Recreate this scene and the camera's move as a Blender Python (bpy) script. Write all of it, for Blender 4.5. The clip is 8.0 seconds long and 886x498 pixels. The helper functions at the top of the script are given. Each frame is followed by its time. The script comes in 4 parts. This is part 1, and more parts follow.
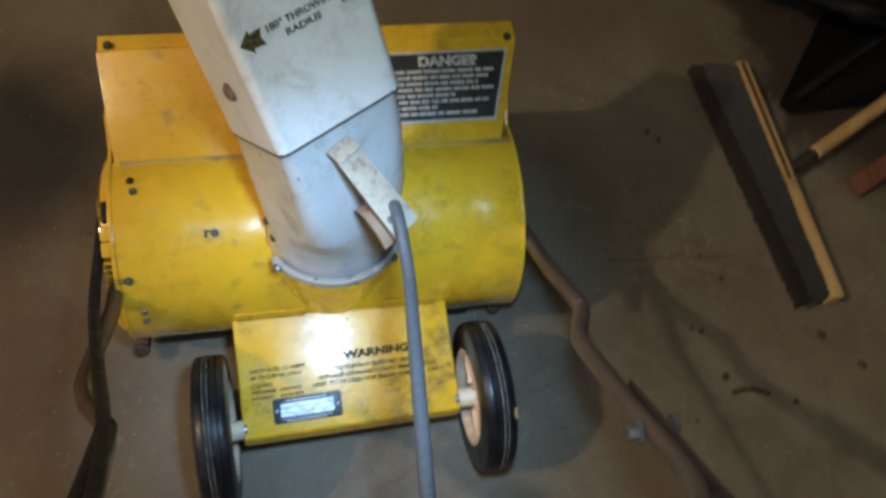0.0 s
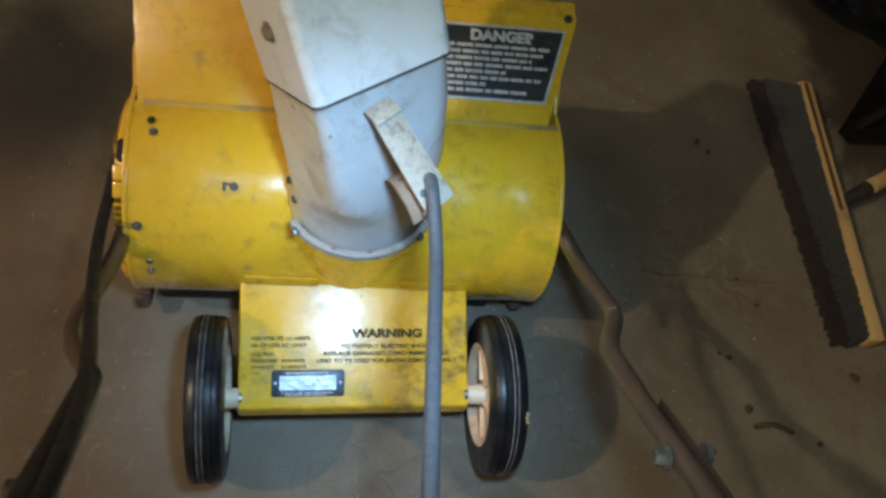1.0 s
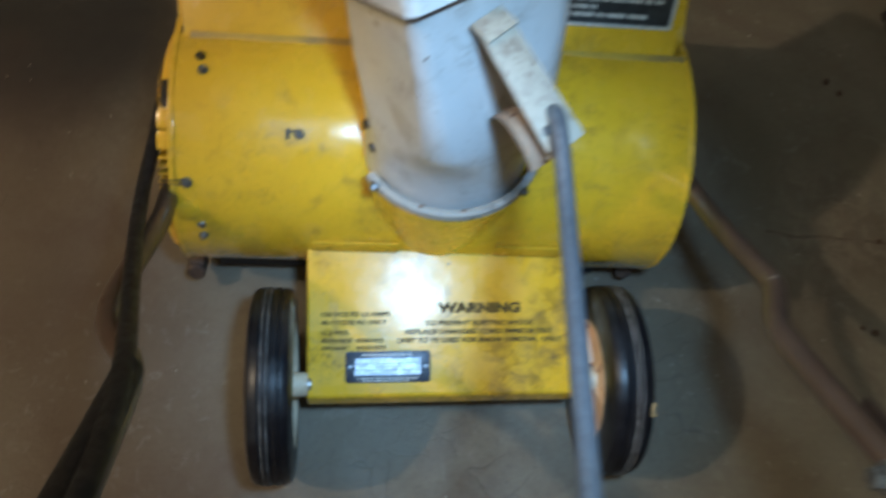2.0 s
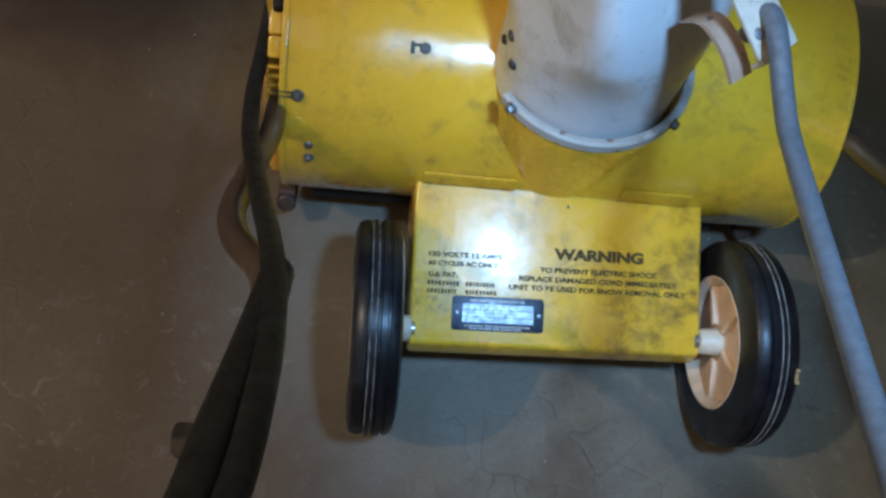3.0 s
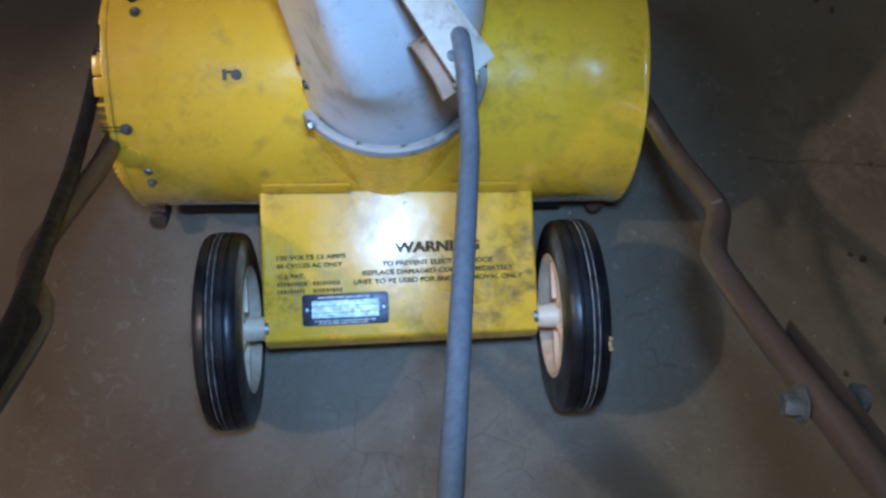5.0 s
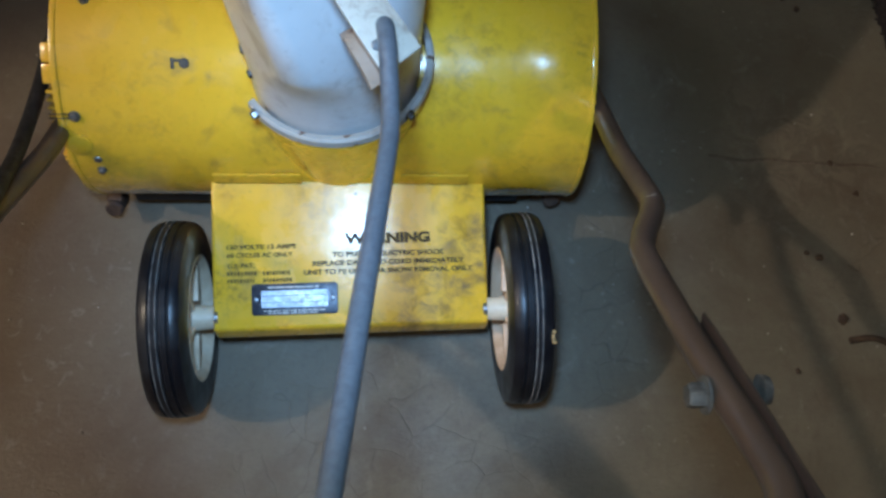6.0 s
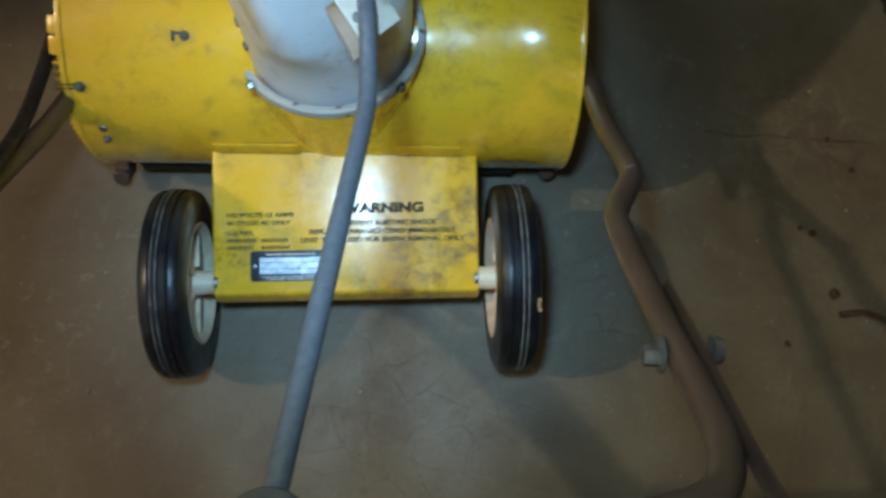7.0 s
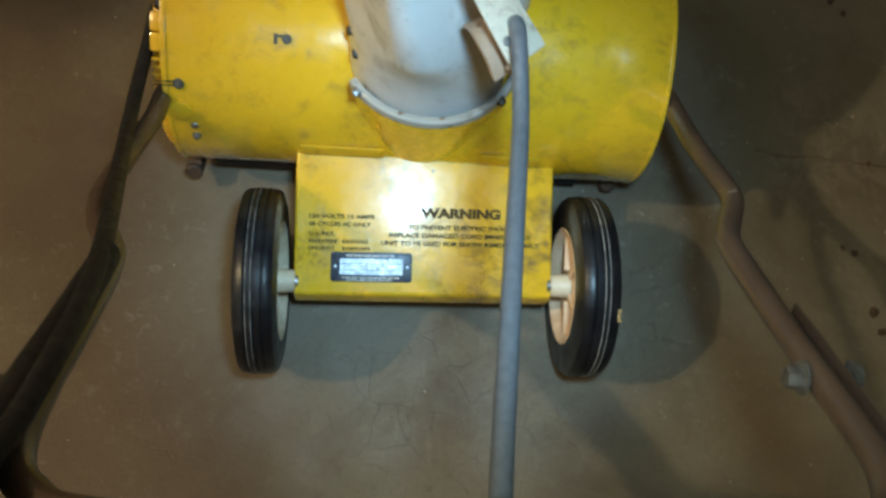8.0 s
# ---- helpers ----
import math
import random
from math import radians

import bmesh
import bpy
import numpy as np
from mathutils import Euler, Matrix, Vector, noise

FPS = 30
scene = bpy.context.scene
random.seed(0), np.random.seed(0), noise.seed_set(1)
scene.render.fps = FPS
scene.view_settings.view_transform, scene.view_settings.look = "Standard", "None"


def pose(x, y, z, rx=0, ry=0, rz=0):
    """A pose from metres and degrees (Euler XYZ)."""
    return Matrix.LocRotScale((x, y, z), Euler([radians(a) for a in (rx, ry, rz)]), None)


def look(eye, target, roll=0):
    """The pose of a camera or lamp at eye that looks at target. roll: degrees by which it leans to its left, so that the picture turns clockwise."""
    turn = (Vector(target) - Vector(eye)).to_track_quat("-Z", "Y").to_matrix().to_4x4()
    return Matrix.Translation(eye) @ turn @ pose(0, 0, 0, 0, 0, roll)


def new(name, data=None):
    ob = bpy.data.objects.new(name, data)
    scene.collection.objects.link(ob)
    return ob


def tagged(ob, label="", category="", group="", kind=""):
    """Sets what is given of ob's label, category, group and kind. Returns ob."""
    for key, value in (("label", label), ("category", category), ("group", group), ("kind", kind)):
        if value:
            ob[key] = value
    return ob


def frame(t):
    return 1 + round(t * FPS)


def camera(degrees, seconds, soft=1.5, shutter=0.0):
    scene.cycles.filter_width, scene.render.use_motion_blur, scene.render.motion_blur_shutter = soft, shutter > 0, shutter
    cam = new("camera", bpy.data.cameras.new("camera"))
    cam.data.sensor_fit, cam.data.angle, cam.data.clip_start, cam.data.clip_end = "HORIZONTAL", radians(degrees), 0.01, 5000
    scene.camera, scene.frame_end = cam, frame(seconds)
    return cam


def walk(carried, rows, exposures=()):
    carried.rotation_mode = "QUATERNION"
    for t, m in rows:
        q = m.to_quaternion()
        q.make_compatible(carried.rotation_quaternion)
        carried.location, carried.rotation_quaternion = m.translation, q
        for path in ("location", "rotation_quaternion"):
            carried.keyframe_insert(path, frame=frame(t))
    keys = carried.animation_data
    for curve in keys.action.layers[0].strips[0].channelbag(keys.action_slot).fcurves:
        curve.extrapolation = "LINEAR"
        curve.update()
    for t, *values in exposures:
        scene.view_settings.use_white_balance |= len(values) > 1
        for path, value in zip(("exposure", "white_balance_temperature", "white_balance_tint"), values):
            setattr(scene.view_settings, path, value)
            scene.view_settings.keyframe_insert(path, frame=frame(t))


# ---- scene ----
cam = camera(54.0, 8.0, soft=2.8, shutter=0.5)
PATH = [
    (0, (-0.061, -0.477, 1.061), (0.304, 0.433, -0.682), 14.4),
    (0.3, (-0.074, -0.467, 1.068), (0.229, 0.252, -0.213), 20.0),
    (0.5, (-0.073, -0.469, 1.05), (0.317, 0.501, -0.655), 20.9),
    (0.8, (-0.079, -0.465, 1.034), (0.193, 0.219, -0.273), 21.3),
    (1, (-0.063, -0.457, 1.003), (0.266, 0.442, -0.752), 20.2),
    (1.2, (-0.054, -0.462, 0.983), (0.187, 0.214, -0.334), 21.8),
    (1.5, (-0.052, -0.431, 0.946), (0.226, 0.429, -0.838), 20.4),
    (1.8, (-0.071, -0.414, 0.899), (0.144, 0.215, -0.445), 18.2),
    (2, (-0.085, -0.395, 0.861), (0.131, 0.44, -0.943), 14.7),
    (2.2, (-0.129, -0.394, 0.815), (0.08, 0.429, -0.996), 16.0),
    (3.3, (-0.167, -0.405, 0.771), (0.022, 0.37, -1.063), 17.4),
    (3.5, (-0.141, -0.396, 0.78), (0.002, 0.342, -1.073), 14.7),
    (3.7, (-0.138, -0.413, 0.777), (-0.041, 0.189, -0.593), 12.1),
    (4, (-0.092, -0.418, 0.822), (-0.004, 0.404, -0.999), 8.3),
    (4.2, (-0.064, -0.397, 0.848), (0.063, 0.147, -0.543), 14.3),
    (4.5, (-0.029, -0.398, 0.859), (0.121, 0.333, -0.996), 11.1),
    (4.8, (-0.023, -0.398, 0.858), (0.086, 0.146, -0.536), 9.7),
    (5, (-0.004, -0.398, 0.849), (0.114, 0.328, -1.011), 7.8),
    (5.2, (-0.008, -0.401, 0.849), (0.132, 0.33, -1.008), 9.2),
    (6.3, (0.058, -0.405, 0.853), (0.163, 0.297, -1.016), 8.1),
    (6.5, (0.063, -0.408, 0.854), (0.164, 0.265, -1.027), 7.8),
    (6.8, (0.073, -0.428, 0.866), (0.154, 0.096, -0.537), 8.8),
    (7, (0.069, -0.421, 0.871), (0.132, 0.255, -1.01), 5.6),
    (7.2, (0.06, -0.427, 0.878), (0.11, 0.225, -1.013), 4.5),
    (7.5, (0.027, -0.429, 0.881), (0.128, 0.247, -0.999), 9.6),
    (7.7, (-0.008, -0.441, 0.88), (0.081, 0.076, -0.525), 10.8),
    (8, (-0.045, -0.415, 0.892), (0.114, 0.239, -0.991), 15.8),
]
EXPOSURE = [(0, -0.27, 5250, 14), (1.0, -0.27, 5150, 11), (2.0, -0.35, 4900, 9), (3.4, -0.5, 4500, 14), (4.0, -0.42, 4700, 13), (4.5, -0.44, 4400, 20), (5.2, -0.36, 4550, 19), (6.4, -0.3, 4800, 9), (7.0, -0.43, 5000, 3), (7.2, -0.42, 5500, 2), (7.5, -0.62, 6100, 0), (8.0, -0.2, 5500, 1)]
walk(cam, [(t, look(eye, target, roll)) for t, eye, target, roll in PATH], EXPOSURE)

# ---- world, lamps ----
world = bpy.data.worlds.new("world")
scene.world = world
world.use_nodes = True
world.node_tree.nodes["Background"].inputs[0].default_value = (0.5, 0.62, 0.52, 1)
world.node_tree.nodes["Background"].inputs[1].default_value = 0.05


def lamp(name, kind, energy, color, m, size):
    data = bpy.data.lights.new(name, kind)
    data.energy, data.color, data.shadow_soft_size = energy, color, size
    ob = new(name, data)
    ob.matrix_world = m
    return ob


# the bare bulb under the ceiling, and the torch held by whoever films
bulb_light = lamp("bulb_light", "POINT", 235.0, (1.0, 0.69, 0.36), pose(-2.56, -0.62, 3.06), 0.035)
# (its narrow beam, and an added greenish fill aimed right, for its stray light)
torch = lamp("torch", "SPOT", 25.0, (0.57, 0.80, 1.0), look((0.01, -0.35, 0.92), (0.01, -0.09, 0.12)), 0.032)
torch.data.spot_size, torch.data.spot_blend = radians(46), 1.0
spill_fill = lamp("torch_spill_fill", "SPOT", 7.0, (0.66, 0.92, 0.86), look((0.01, -0.35, 0.925), (0.36, -0.02, 0.0)), 0.045)
spill_fill.data.spot_size, spill_fill.data.spot_blend = radians(105), 0.8


# ---- materials ----
class Nodes:
    """A short way to write a node material."""

    def __init__(self, name):
        self.mat = bpy.data.materials.new(name)
        self.mat.use_nodes = True
        self.tree = self.mat.node_tree
        self.bsdf = self.tree.nodes["Principled BSDF"]
        self.coord = self.tree.nodes.new("ShaderNodeTexCoord").outputs["Object"]

    def put(self, socket, value):
        if hasattr(value, "links"):
            self.tree.links.new(value, socket)
        elif isinstance(value, tuple) and len(value) == 3 and socket.type == "RGBA":
            socket.default_value = (*value, 1)
        else:
            socket.default_value = value

    def noise(self, scale, detail=4.0, rough=0.55, warp=0.0, stretch=None):
        vec = self.coord
        if stretch:
            mp = self.tree.nodes.new("ShaderNodeMapping")
            self.put(mp.inputs["Vector"], vec)
            mp.inputs["Scale"].default_value = stretch
            vec = mp.outputs[0]
        n = self.tree.nodes.new("ShaderNodeTexNoise")
        self.put(n.inputs["Vector"], vec)
        n.inputs["Scale"].default_value, n.inputs["Detail"].default_value = scale, detail
        n.inputs["Roughness"].default_value, n.inputs["Distortion"].default_value = rough, warp
        return n.outputs["Fac"]

    def cells(self, scale, feature="F1", vec=None):
        n = self.tree.nodes.new("ShaderNodeTexVoronoi")
        n.feature = feature
        self.put(n.inputs["Vector"], vec or self.coord)
        n.inputs["Scale"].default_value = scale
        return n.outputs["Distance"]

    def ramp(self, value, lo, hi, a=0.0, b=1.0):
        n = self.tree.nodes.new("ShaderNodeMapRange")
        n.interpolation_type = "SMOOTHSTEP"
        for i, v in enumerate((value, lo, hi, a, b)):
            self.put(n.inputs[i], v)
        return n.outputs[0]

    def mix(self, fac, a, b):
        n = self.tree.nodes.new("ShaderNodeMix")
        n.data_type = "RGBA"
        self.put(n.inputs["Factor"], fac)
        self.put(n.inputs[6], a)
        self.put(n.inputs[7], b)
        return n.outputs[2]

    def math(self, op, a, b=0.0):
        n = self.tree.nodes.new("ShaderNodeMath")
        n.operation = op
        self.put(n.inputs[0], a)
        self.put(n.inputs[1], b)
        return n.outputs[0]

    def bump(self, height, strength=0.2, dist=0.002):
        n = self.tree.nodes.new("ShaderNodeBump")
        n.inputs["Strength"].default_value, n.inputs["Distance"].default_value = strength, dist
        self.put(n.inputs["Height"], height)
        self.put(self.bsdf.inputs["Normal"], n.outputs[0])

    def done(self, color, rough=0.5, metal=0.0, spec=0.5, coat=0.0):
        self.put(self.bsdf.inputs["Base Color"], color)
        self.put(self.bsdf.inputs["Roughness"], rough)
        self.put(self.bsdf.inputs["Metallic"], metal)
        self.put(self.bsdf.inputs["Specular IOR Level"], spec)
        self.put(self.bsdf.inputs["Coat Weight"], coat)
        self.put(self.bsdf.inputs["Coat Roughness"], 0.13)
        return self.mat


def painted(name, base, faded, grime, grime_amount=0.5, rough=0.3, chip=(0.10, 0.08, 0.06), chips=0.73, stains=(), gloss=0.0):
    """Old gloss enamel: cloudy fading, rubbed-in grime, small chips and scratches."""
    n = Nodes(name)
    c = n.mix(n.ramp(n.noise(9, 5), 0.35, 0.7), base, faded)
    dirt = n.math("MULTIPLY", n.ramp(n.noise(26, 8, 0.68, 0.6), 0.50, 0.74), n.ramp(n.noise(6.5, 3), 0.38, 0.62))
    c = n.mix(n.math("MULTIPLY", dirt, grime_amount), c, grime)
    fine = n.ramp(n.noise(240, 3, 0.6), 0.60, 0.75)
    c = n.mix(n.math("MULTIPLY", fine, 0.28 * grime_amount), c, grime)
    scratch = n.ramp(n.noise(60, 6, 0.7, 0.2, (0.12, 1.0, 1.0)), 0.66, 0.72)
    c = n.mix(n.math("MULTIPLY", scratch, 0.3 * grime_amount), c, grime)
    mottle = n.math("MULTIPLY", n.ramp(n.noise(95, 5, 0.7, 0.8), 0.46, 0.66), n.ramp(n.noise(11, 4, 0.6), 0.46, 0.70))
    c = n.mix(n.math("MULTIPLY", mottle, 0.62 * grime_amount), c, grime)
    for at, radius, amount in stains:
        d = n.tree.nodes.new("ShaderNodeVectorMath")
        d.operation = "DISTANCE"
        n.put(d.inputs[0], n.coord)
        d.inputs[1].default_value = at
        spread = n.ramp(n.math("ADD", d.outputs["Value"], n.math("MULTIPLY", n.noise(28, 5, 0.65), radius)), radius * 0.7, radius * 1.5, 1.0, 0.0)
        smear = n.math("MULTIPLY", spread, n.ramp(n.noise(70, 7, 0.72, 0.7), 0.40, 0.64, 0.18, 1.0))
        c = n.mix(n.math("MULTIPLY", smear, amount), c, grime)
    bare = n.ramp(n.noise(75, 2, 0.5), chips, chips + 0.02)
    c = n.mix(bare, c, chip)
    r = n.math("ADD", n.ramp(n.noise(40, 5), 0.3, 0.8, rough - 0.06, rough + 0.14), n.math("MULTIPLY", dirt, 0.2))
    n.bump(n.math("SUBTRACT", n.noise(55, 4, 0.6), n.math("MULTIPLY", bare, 0.5)), 0.12, 0.002)
    return n.done(c, r, spec=0.5, coat=gloss)


def plain(name, color, other, rough=0.5, metal=0.0, scale=60, relief=0.15, spec=0.5):
    n = Nodes(name)
    c = n.mix(n.ramp(n.noise(scale, 6, 0.62, 0.3), 0.36, 0.68), color, other)
    n.bump(n.noise(scale * 3, 4), relief, 0.001)
    return n.done(c, n.ramp(n.noise(scale * 1.7, 4), 0.3, 0.7, rough - 0.07, rough + 0.1), metal, spec)


def concrete():
    n = Nodes("old_concrete")

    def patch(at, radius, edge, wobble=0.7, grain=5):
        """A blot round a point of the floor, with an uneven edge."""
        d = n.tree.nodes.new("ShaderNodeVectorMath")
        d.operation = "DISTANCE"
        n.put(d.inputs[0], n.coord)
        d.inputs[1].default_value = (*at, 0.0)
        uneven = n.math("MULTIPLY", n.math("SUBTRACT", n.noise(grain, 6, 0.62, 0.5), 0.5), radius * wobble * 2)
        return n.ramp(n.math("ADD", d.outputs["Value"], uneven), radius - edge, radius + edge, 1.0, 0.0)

    c = n.mix(n.ramp(n.noise(2.2, 6, 0.6, 0.4), 0.36, 0.66), (0.130, 0.110, 0.073), (0.188, 0.166, 0.120))
    c = n.mix(n.math("MULTIPLY", n.ramp(n.noise(7, 7, 0.65, 0.5), 0.48, 0.70), 0.55), c, (0.105, 0.080, 0.056))
    c = n.mix(n.math("MULTIPLY", n.ramp(n.noise(19, 8, 0.72, 0.8), 0.57, 0.72), 0.45), c, (0.27, 0.245, 0.195))
    c = n.mix(n.math("MULTIPLY", n.ramp(n.noise(140, 5, 0.75), 0.46, 0.72), 0.42), c, (0.105, 0.088, 0.066))
    c = n.mix(n.math("MULTIPLY", n.math("MULTIPLY", n.ramp(n.noise(85, 4, 0.65), 0.60, 0.72), n.ramp(n.noise(4.5, 3), 0.42, 0.62)), 0.45), c, (0.36, 0.325, 0.28))
    # pale scuffs, thick beside the machine and thin elsewhere
    scuffs = n.math("MULTIPLY", n.ramp(n.noise(38, 6, 0.7, 1.2, (1.0, 0.35, 1.0)), 0.60, 0.70), n.ramp(n.noise(3.1, 3), 0.45, 0.62))
    c = n.mix(n.math("MULTIPLY", scuffs, 0.28), c, (0.34, 0.31, 0.26))
    speckle = n.math("MULTIPLY", n.ramp(n.noise(60, 6, 0.75, 0.9), 0.55, 0.66), patch((-0.36, -0.24), 0.16, 0.10))
    c = n.mix(n.math("MULTIPLY", speckle, 0.36), c, (0.42, 0.40, 0.37))
    stain = n.math("MULTIPLY", n.ramp(n.noise(3.4, 6, 0.7, 1.2), 0.52, 0.62), n.ramp(n.noise(48, 6, 0.7), 0.30, 0.62, 0.4, 1.0))
    c = n.mix(n.math("MULTIPLY", stain, 0.35), c, (0.085, 0.062, 0.042))
    # darker areas: a black blot beyond the motor end, brown blots beside the wheels and under the broom
    for at, radius, edge, amount, color in (
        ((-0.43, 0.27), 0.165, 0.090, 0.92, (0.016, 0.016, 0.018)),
        # the next two: rust brown, with the torch's shade painted into the colour
        ((-0.46, -0.02), 0.200, 0.120, 0.60, (0.080, 0.050, 0.036)),
        ((-0.27, -0.33), 0.130, 0.090, 0.60, (0.082, 0.050, 0.036)),
        ((0.62, -0.06), 0.120, 0.080, 0.35, (0.100, 0.064, 0.036)),
        ((0.40, 0.62), 0.260, 0.120, 0.40, (0.095, 0.075, 0.050)),
        # a broad dark brown area beyond the broom
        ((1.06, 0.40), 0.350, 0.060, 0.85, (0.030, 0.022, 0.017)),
        ((0.20, -0.33), 0.060, 0.040, 0.40, (0.080, 0.062, 0.042)),
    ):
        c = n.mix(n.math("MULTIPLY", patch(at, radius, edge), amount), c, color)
    # hairline crazing, only here and there
    v = n.tree.nodes.new("ShaderNodeVectorMath")
    v.operation = "ADD"
    w = n.tree.nodes.new("ShaderNodeTexNoise")
    n.put(w.inputs["Vector"], n.coord)
    w.inputs["Scale"].default_value = 16
    sc = n.tree.nodes.new("ShaderNodeVectorMath")
    sc.operation = "SCALE"
    n.put(sc.inputs[0], w.outputs["Color"])
    sc.inputs["Scale"].default_value = 0.05
    n.put(v.inputs[0], n.coord)
    n.put(v.inputs[1], sc.outputs[0])
    where = n.math("MAXIMUM", n.ramp(n.noise(5, 4), 0.52, 0.66), patch((0.03, -0.31), 0.13, 0.07))
    crack = n.math("MULTIPLY", n.ramp(n.cells(24, "DISTANCE_TO_EDGE", v.outputs[0]), 0.004, 0.026, 1.0, 0.0), n.math("MULTIPLY", where, n.ramp(n.noise(21, 4, 0.6), 0.36, 0.60)))
    c = n.mix(n.math("MULTIPLY", crack, 0.36), c, (0.07, 0.058, 0.045))
    spots = n.math("MULTIPLY", n.ramp(n.cells(9, "F1", v.outputs[0]), 0.03, 0.075, 1.0, 0.0), n.ramp(n.noise(5, 2), 0.5, 0.56))
    c = n.mix(n.math("MULTIPLY", spots, 0.6), c, (0.075, 0.056, 0.042))
    # a crumbled, worn strip where the slab has cracked
    worn = n.math("MULTIPLY", patch((0.50, 0.045), 0.085, 0.05, 0.9, 11), n.ramp(n.noise(34, 7, 0.72, 0.8), 0.46, 0.60))
    c = n.mix(n.math("MULTIPLY", worn, 0.35), c, (0.26, 0.215, 0.15))
    h = n.math("ADD", n.noise(45, 8, 0.7), n.math("MULTIPLY", n.noise(300, 3), 0.35))
    n.bump(n.math("SUBTRACT", n.math("SUBTRACT", h, n.math("MULTIPLY", crack, 0.6)), n.math("MULTIPLY", worn, 0.6)), 0.30, 0.003)
    return n.done(c, n.ramp(n.noise(12, 5), 0.3, 0.7, 0.48, 0.72), spec=0.4)


def rubber():
    n = Nodes("tyre_rubber")
    c = n.mix(n.ramp(n.noise(30, 6, 0.7), 0.42, 0.72), (0.006, 0.006, 0.008), (0.020, 0.020, 0.021))
    c = n.mix(n.math("MULTIPLY", n.ramp(n.noise(150, 4, 0.7), 0.66, 0.76), 0.5), c, (0.20, 0.19, 0.17))
    n.bump(n.noise(120, 4), 0.2, 0.001)
    return n.done(c, n.ramp(n.noise(50, 4), 0.3, 0.7, 0.28, 0.44), spec=0.30)


def wood(name, a, b):
    n = Nodes(name)
    c = n.mix(n.ramp(n.noise(40, 5, 0.6, 0.6, (1.0, 0.08, 1.0)), 0.35, 0.66), a, b)
    c = n.mix(n.math("MULTIPLY", n.ramp(n.noise(14, 5), 0.52, 0.7), 0.5), c, (0.10, 0.07, 0.04))
    n.bump(n.noise(120, 4, 0.6, 0.2, (1.0, 0.1, 1.0)), 0.3, 0.001)
    return n.done(c, 0.6)


YELLOW = painted("yellow_enamel", (0.70, 0.420, 0.008), (0.74, 0.465, 0.012), (0.17, 0.105, 0.025), 0.62, 0.24, chips=0.765, gloss=1.0, stains=(((0.20, -0.035, 0.16), 0.035, 0.8), ((-0.215, 0.0, 0.18), 0.035, 0.6), ((-0.05, -0.035, 0.20), 0.05, 0.5), ((-0.19, -0.045, 0.10), 0.04, 0.6), ((0.09, -0.02, 0.22), 0.035, 0.45), ((0.12, 0.08, 0.25), 0.05, 0.4), ((-0.06, 0.10, 0.26), 0.05, 0.5)))
YELLOW_BOX = painted("yellow_enamel_worn", (0.68, 0.410, 0.008), (0.72, 0.455, 0.018), (0.14, 0.085, 0.02), 1.05, 0.27, (0.09, 0.06, 0.035), 0.75, gloss=0.2, stains=(((0.075, -0.160, 0.095), 0.05, 0.75), ((0.105, -0.110, 0.11), 0.035, 0.7), ((-0.105, -0.062, 0.13), 0.022, 0.7), ((0.03, -0.168, 0.09), 0.03, 0.6), ((-0.03, -0.075, 0.125), 0.04, 0.45), ((0.115, -0.065, 0.13), 0.025, 0.6)))
WHITE = painted("white_enamel", (0.66, 0.66, 0.64), (0.74, 0.74, 0.73), (0.30, 0.25, 0.19), 0.5, 0.36, (0.2, 0.11, 0.06), 0.76)
NECK_WHITE = painted("smeared_white_enamel", (0.58, 0.58, 0.57), (0.66, 0.66, 0.65), (0.24, 0.20, 0.15), 0.8, 0.36, (0.16, 0.09, 0.05), 0.73)
DIRTY_WHITE = painted("grimy_white_enamel", (0.40, 0.35, 0.27), (0.50, 0.45, 0.36), (0.13, 0.08, 0.05), 1.3, 0.45, (0.16, 0.09, 0.05), 0.70)
RUST_SHADE_WHITE = painted("rust_shade_enamel", (0.22, 0.14, 0.09), (0.34, 0.25, 0.17), (0.09, 0.05, 0.03), 1.3, 0.55, (0.12, 0.07, 0.04), 0.68)
RING_WHITE = painted("stained_white_enamel", (0.30, 0.28, 0.24), (0.42, 0.41, 0.38), (0.10, 0.07, 0.05), 1.3, 0.42, (0.12, 0.07, 0.04), 0.66)
BROWN = painted("brown_enamel", (0.062, 0.040, 0.028), (0.090, 0.060, 0.042), (0.05, 0.035, 0.028), 0.5, 0.34, (0.25, 0.21, 0.17), 0.74)
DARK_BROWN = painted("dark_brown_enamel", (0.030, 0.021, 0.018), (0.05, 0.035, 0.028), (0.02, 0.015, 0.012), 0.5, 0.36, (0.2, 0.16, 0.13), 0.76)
RUBBER = rubber()
SCUFF = plain("scuffed_rubber", (0.34, 0.33, 0.31), (0.06, 0.06, 0.06), 0.6, 0, 90)
CREAM = plain("cream_plastic", (0.62, 0.56, 0.42), (0.45, 0.38, 0.26), 0.45, 0, 35)
SHADE_TAN = plain("shade_tan_plastic", (0.70, 0.53, 0.36), (0.55, 0.39, 0.24), 0.45, 0, 35)
RUST_AND_SHADE = plain("rust_and_shade_steel", (0.045, 0.030, 0.022), (0.10, 0.062, 0.038), 0.7, 0.2, 110)
WORN_STEEL = plain("worn_steel", (0.20, 0.20, 0.20), (0.09, 0.085, 0.08), 0.5, 0.6, 110)
STEEL = plain("dull_steel", (0.42, 0.43, 0.45), (0.22, 0.21, 0.21), 0.36, 0.85, 90)
ROD = plain("grey_rod", (0.135, 0.142, 0.155), (0.105, 0.11, 0.12), 0.38, 0.35, 220, 0.1)
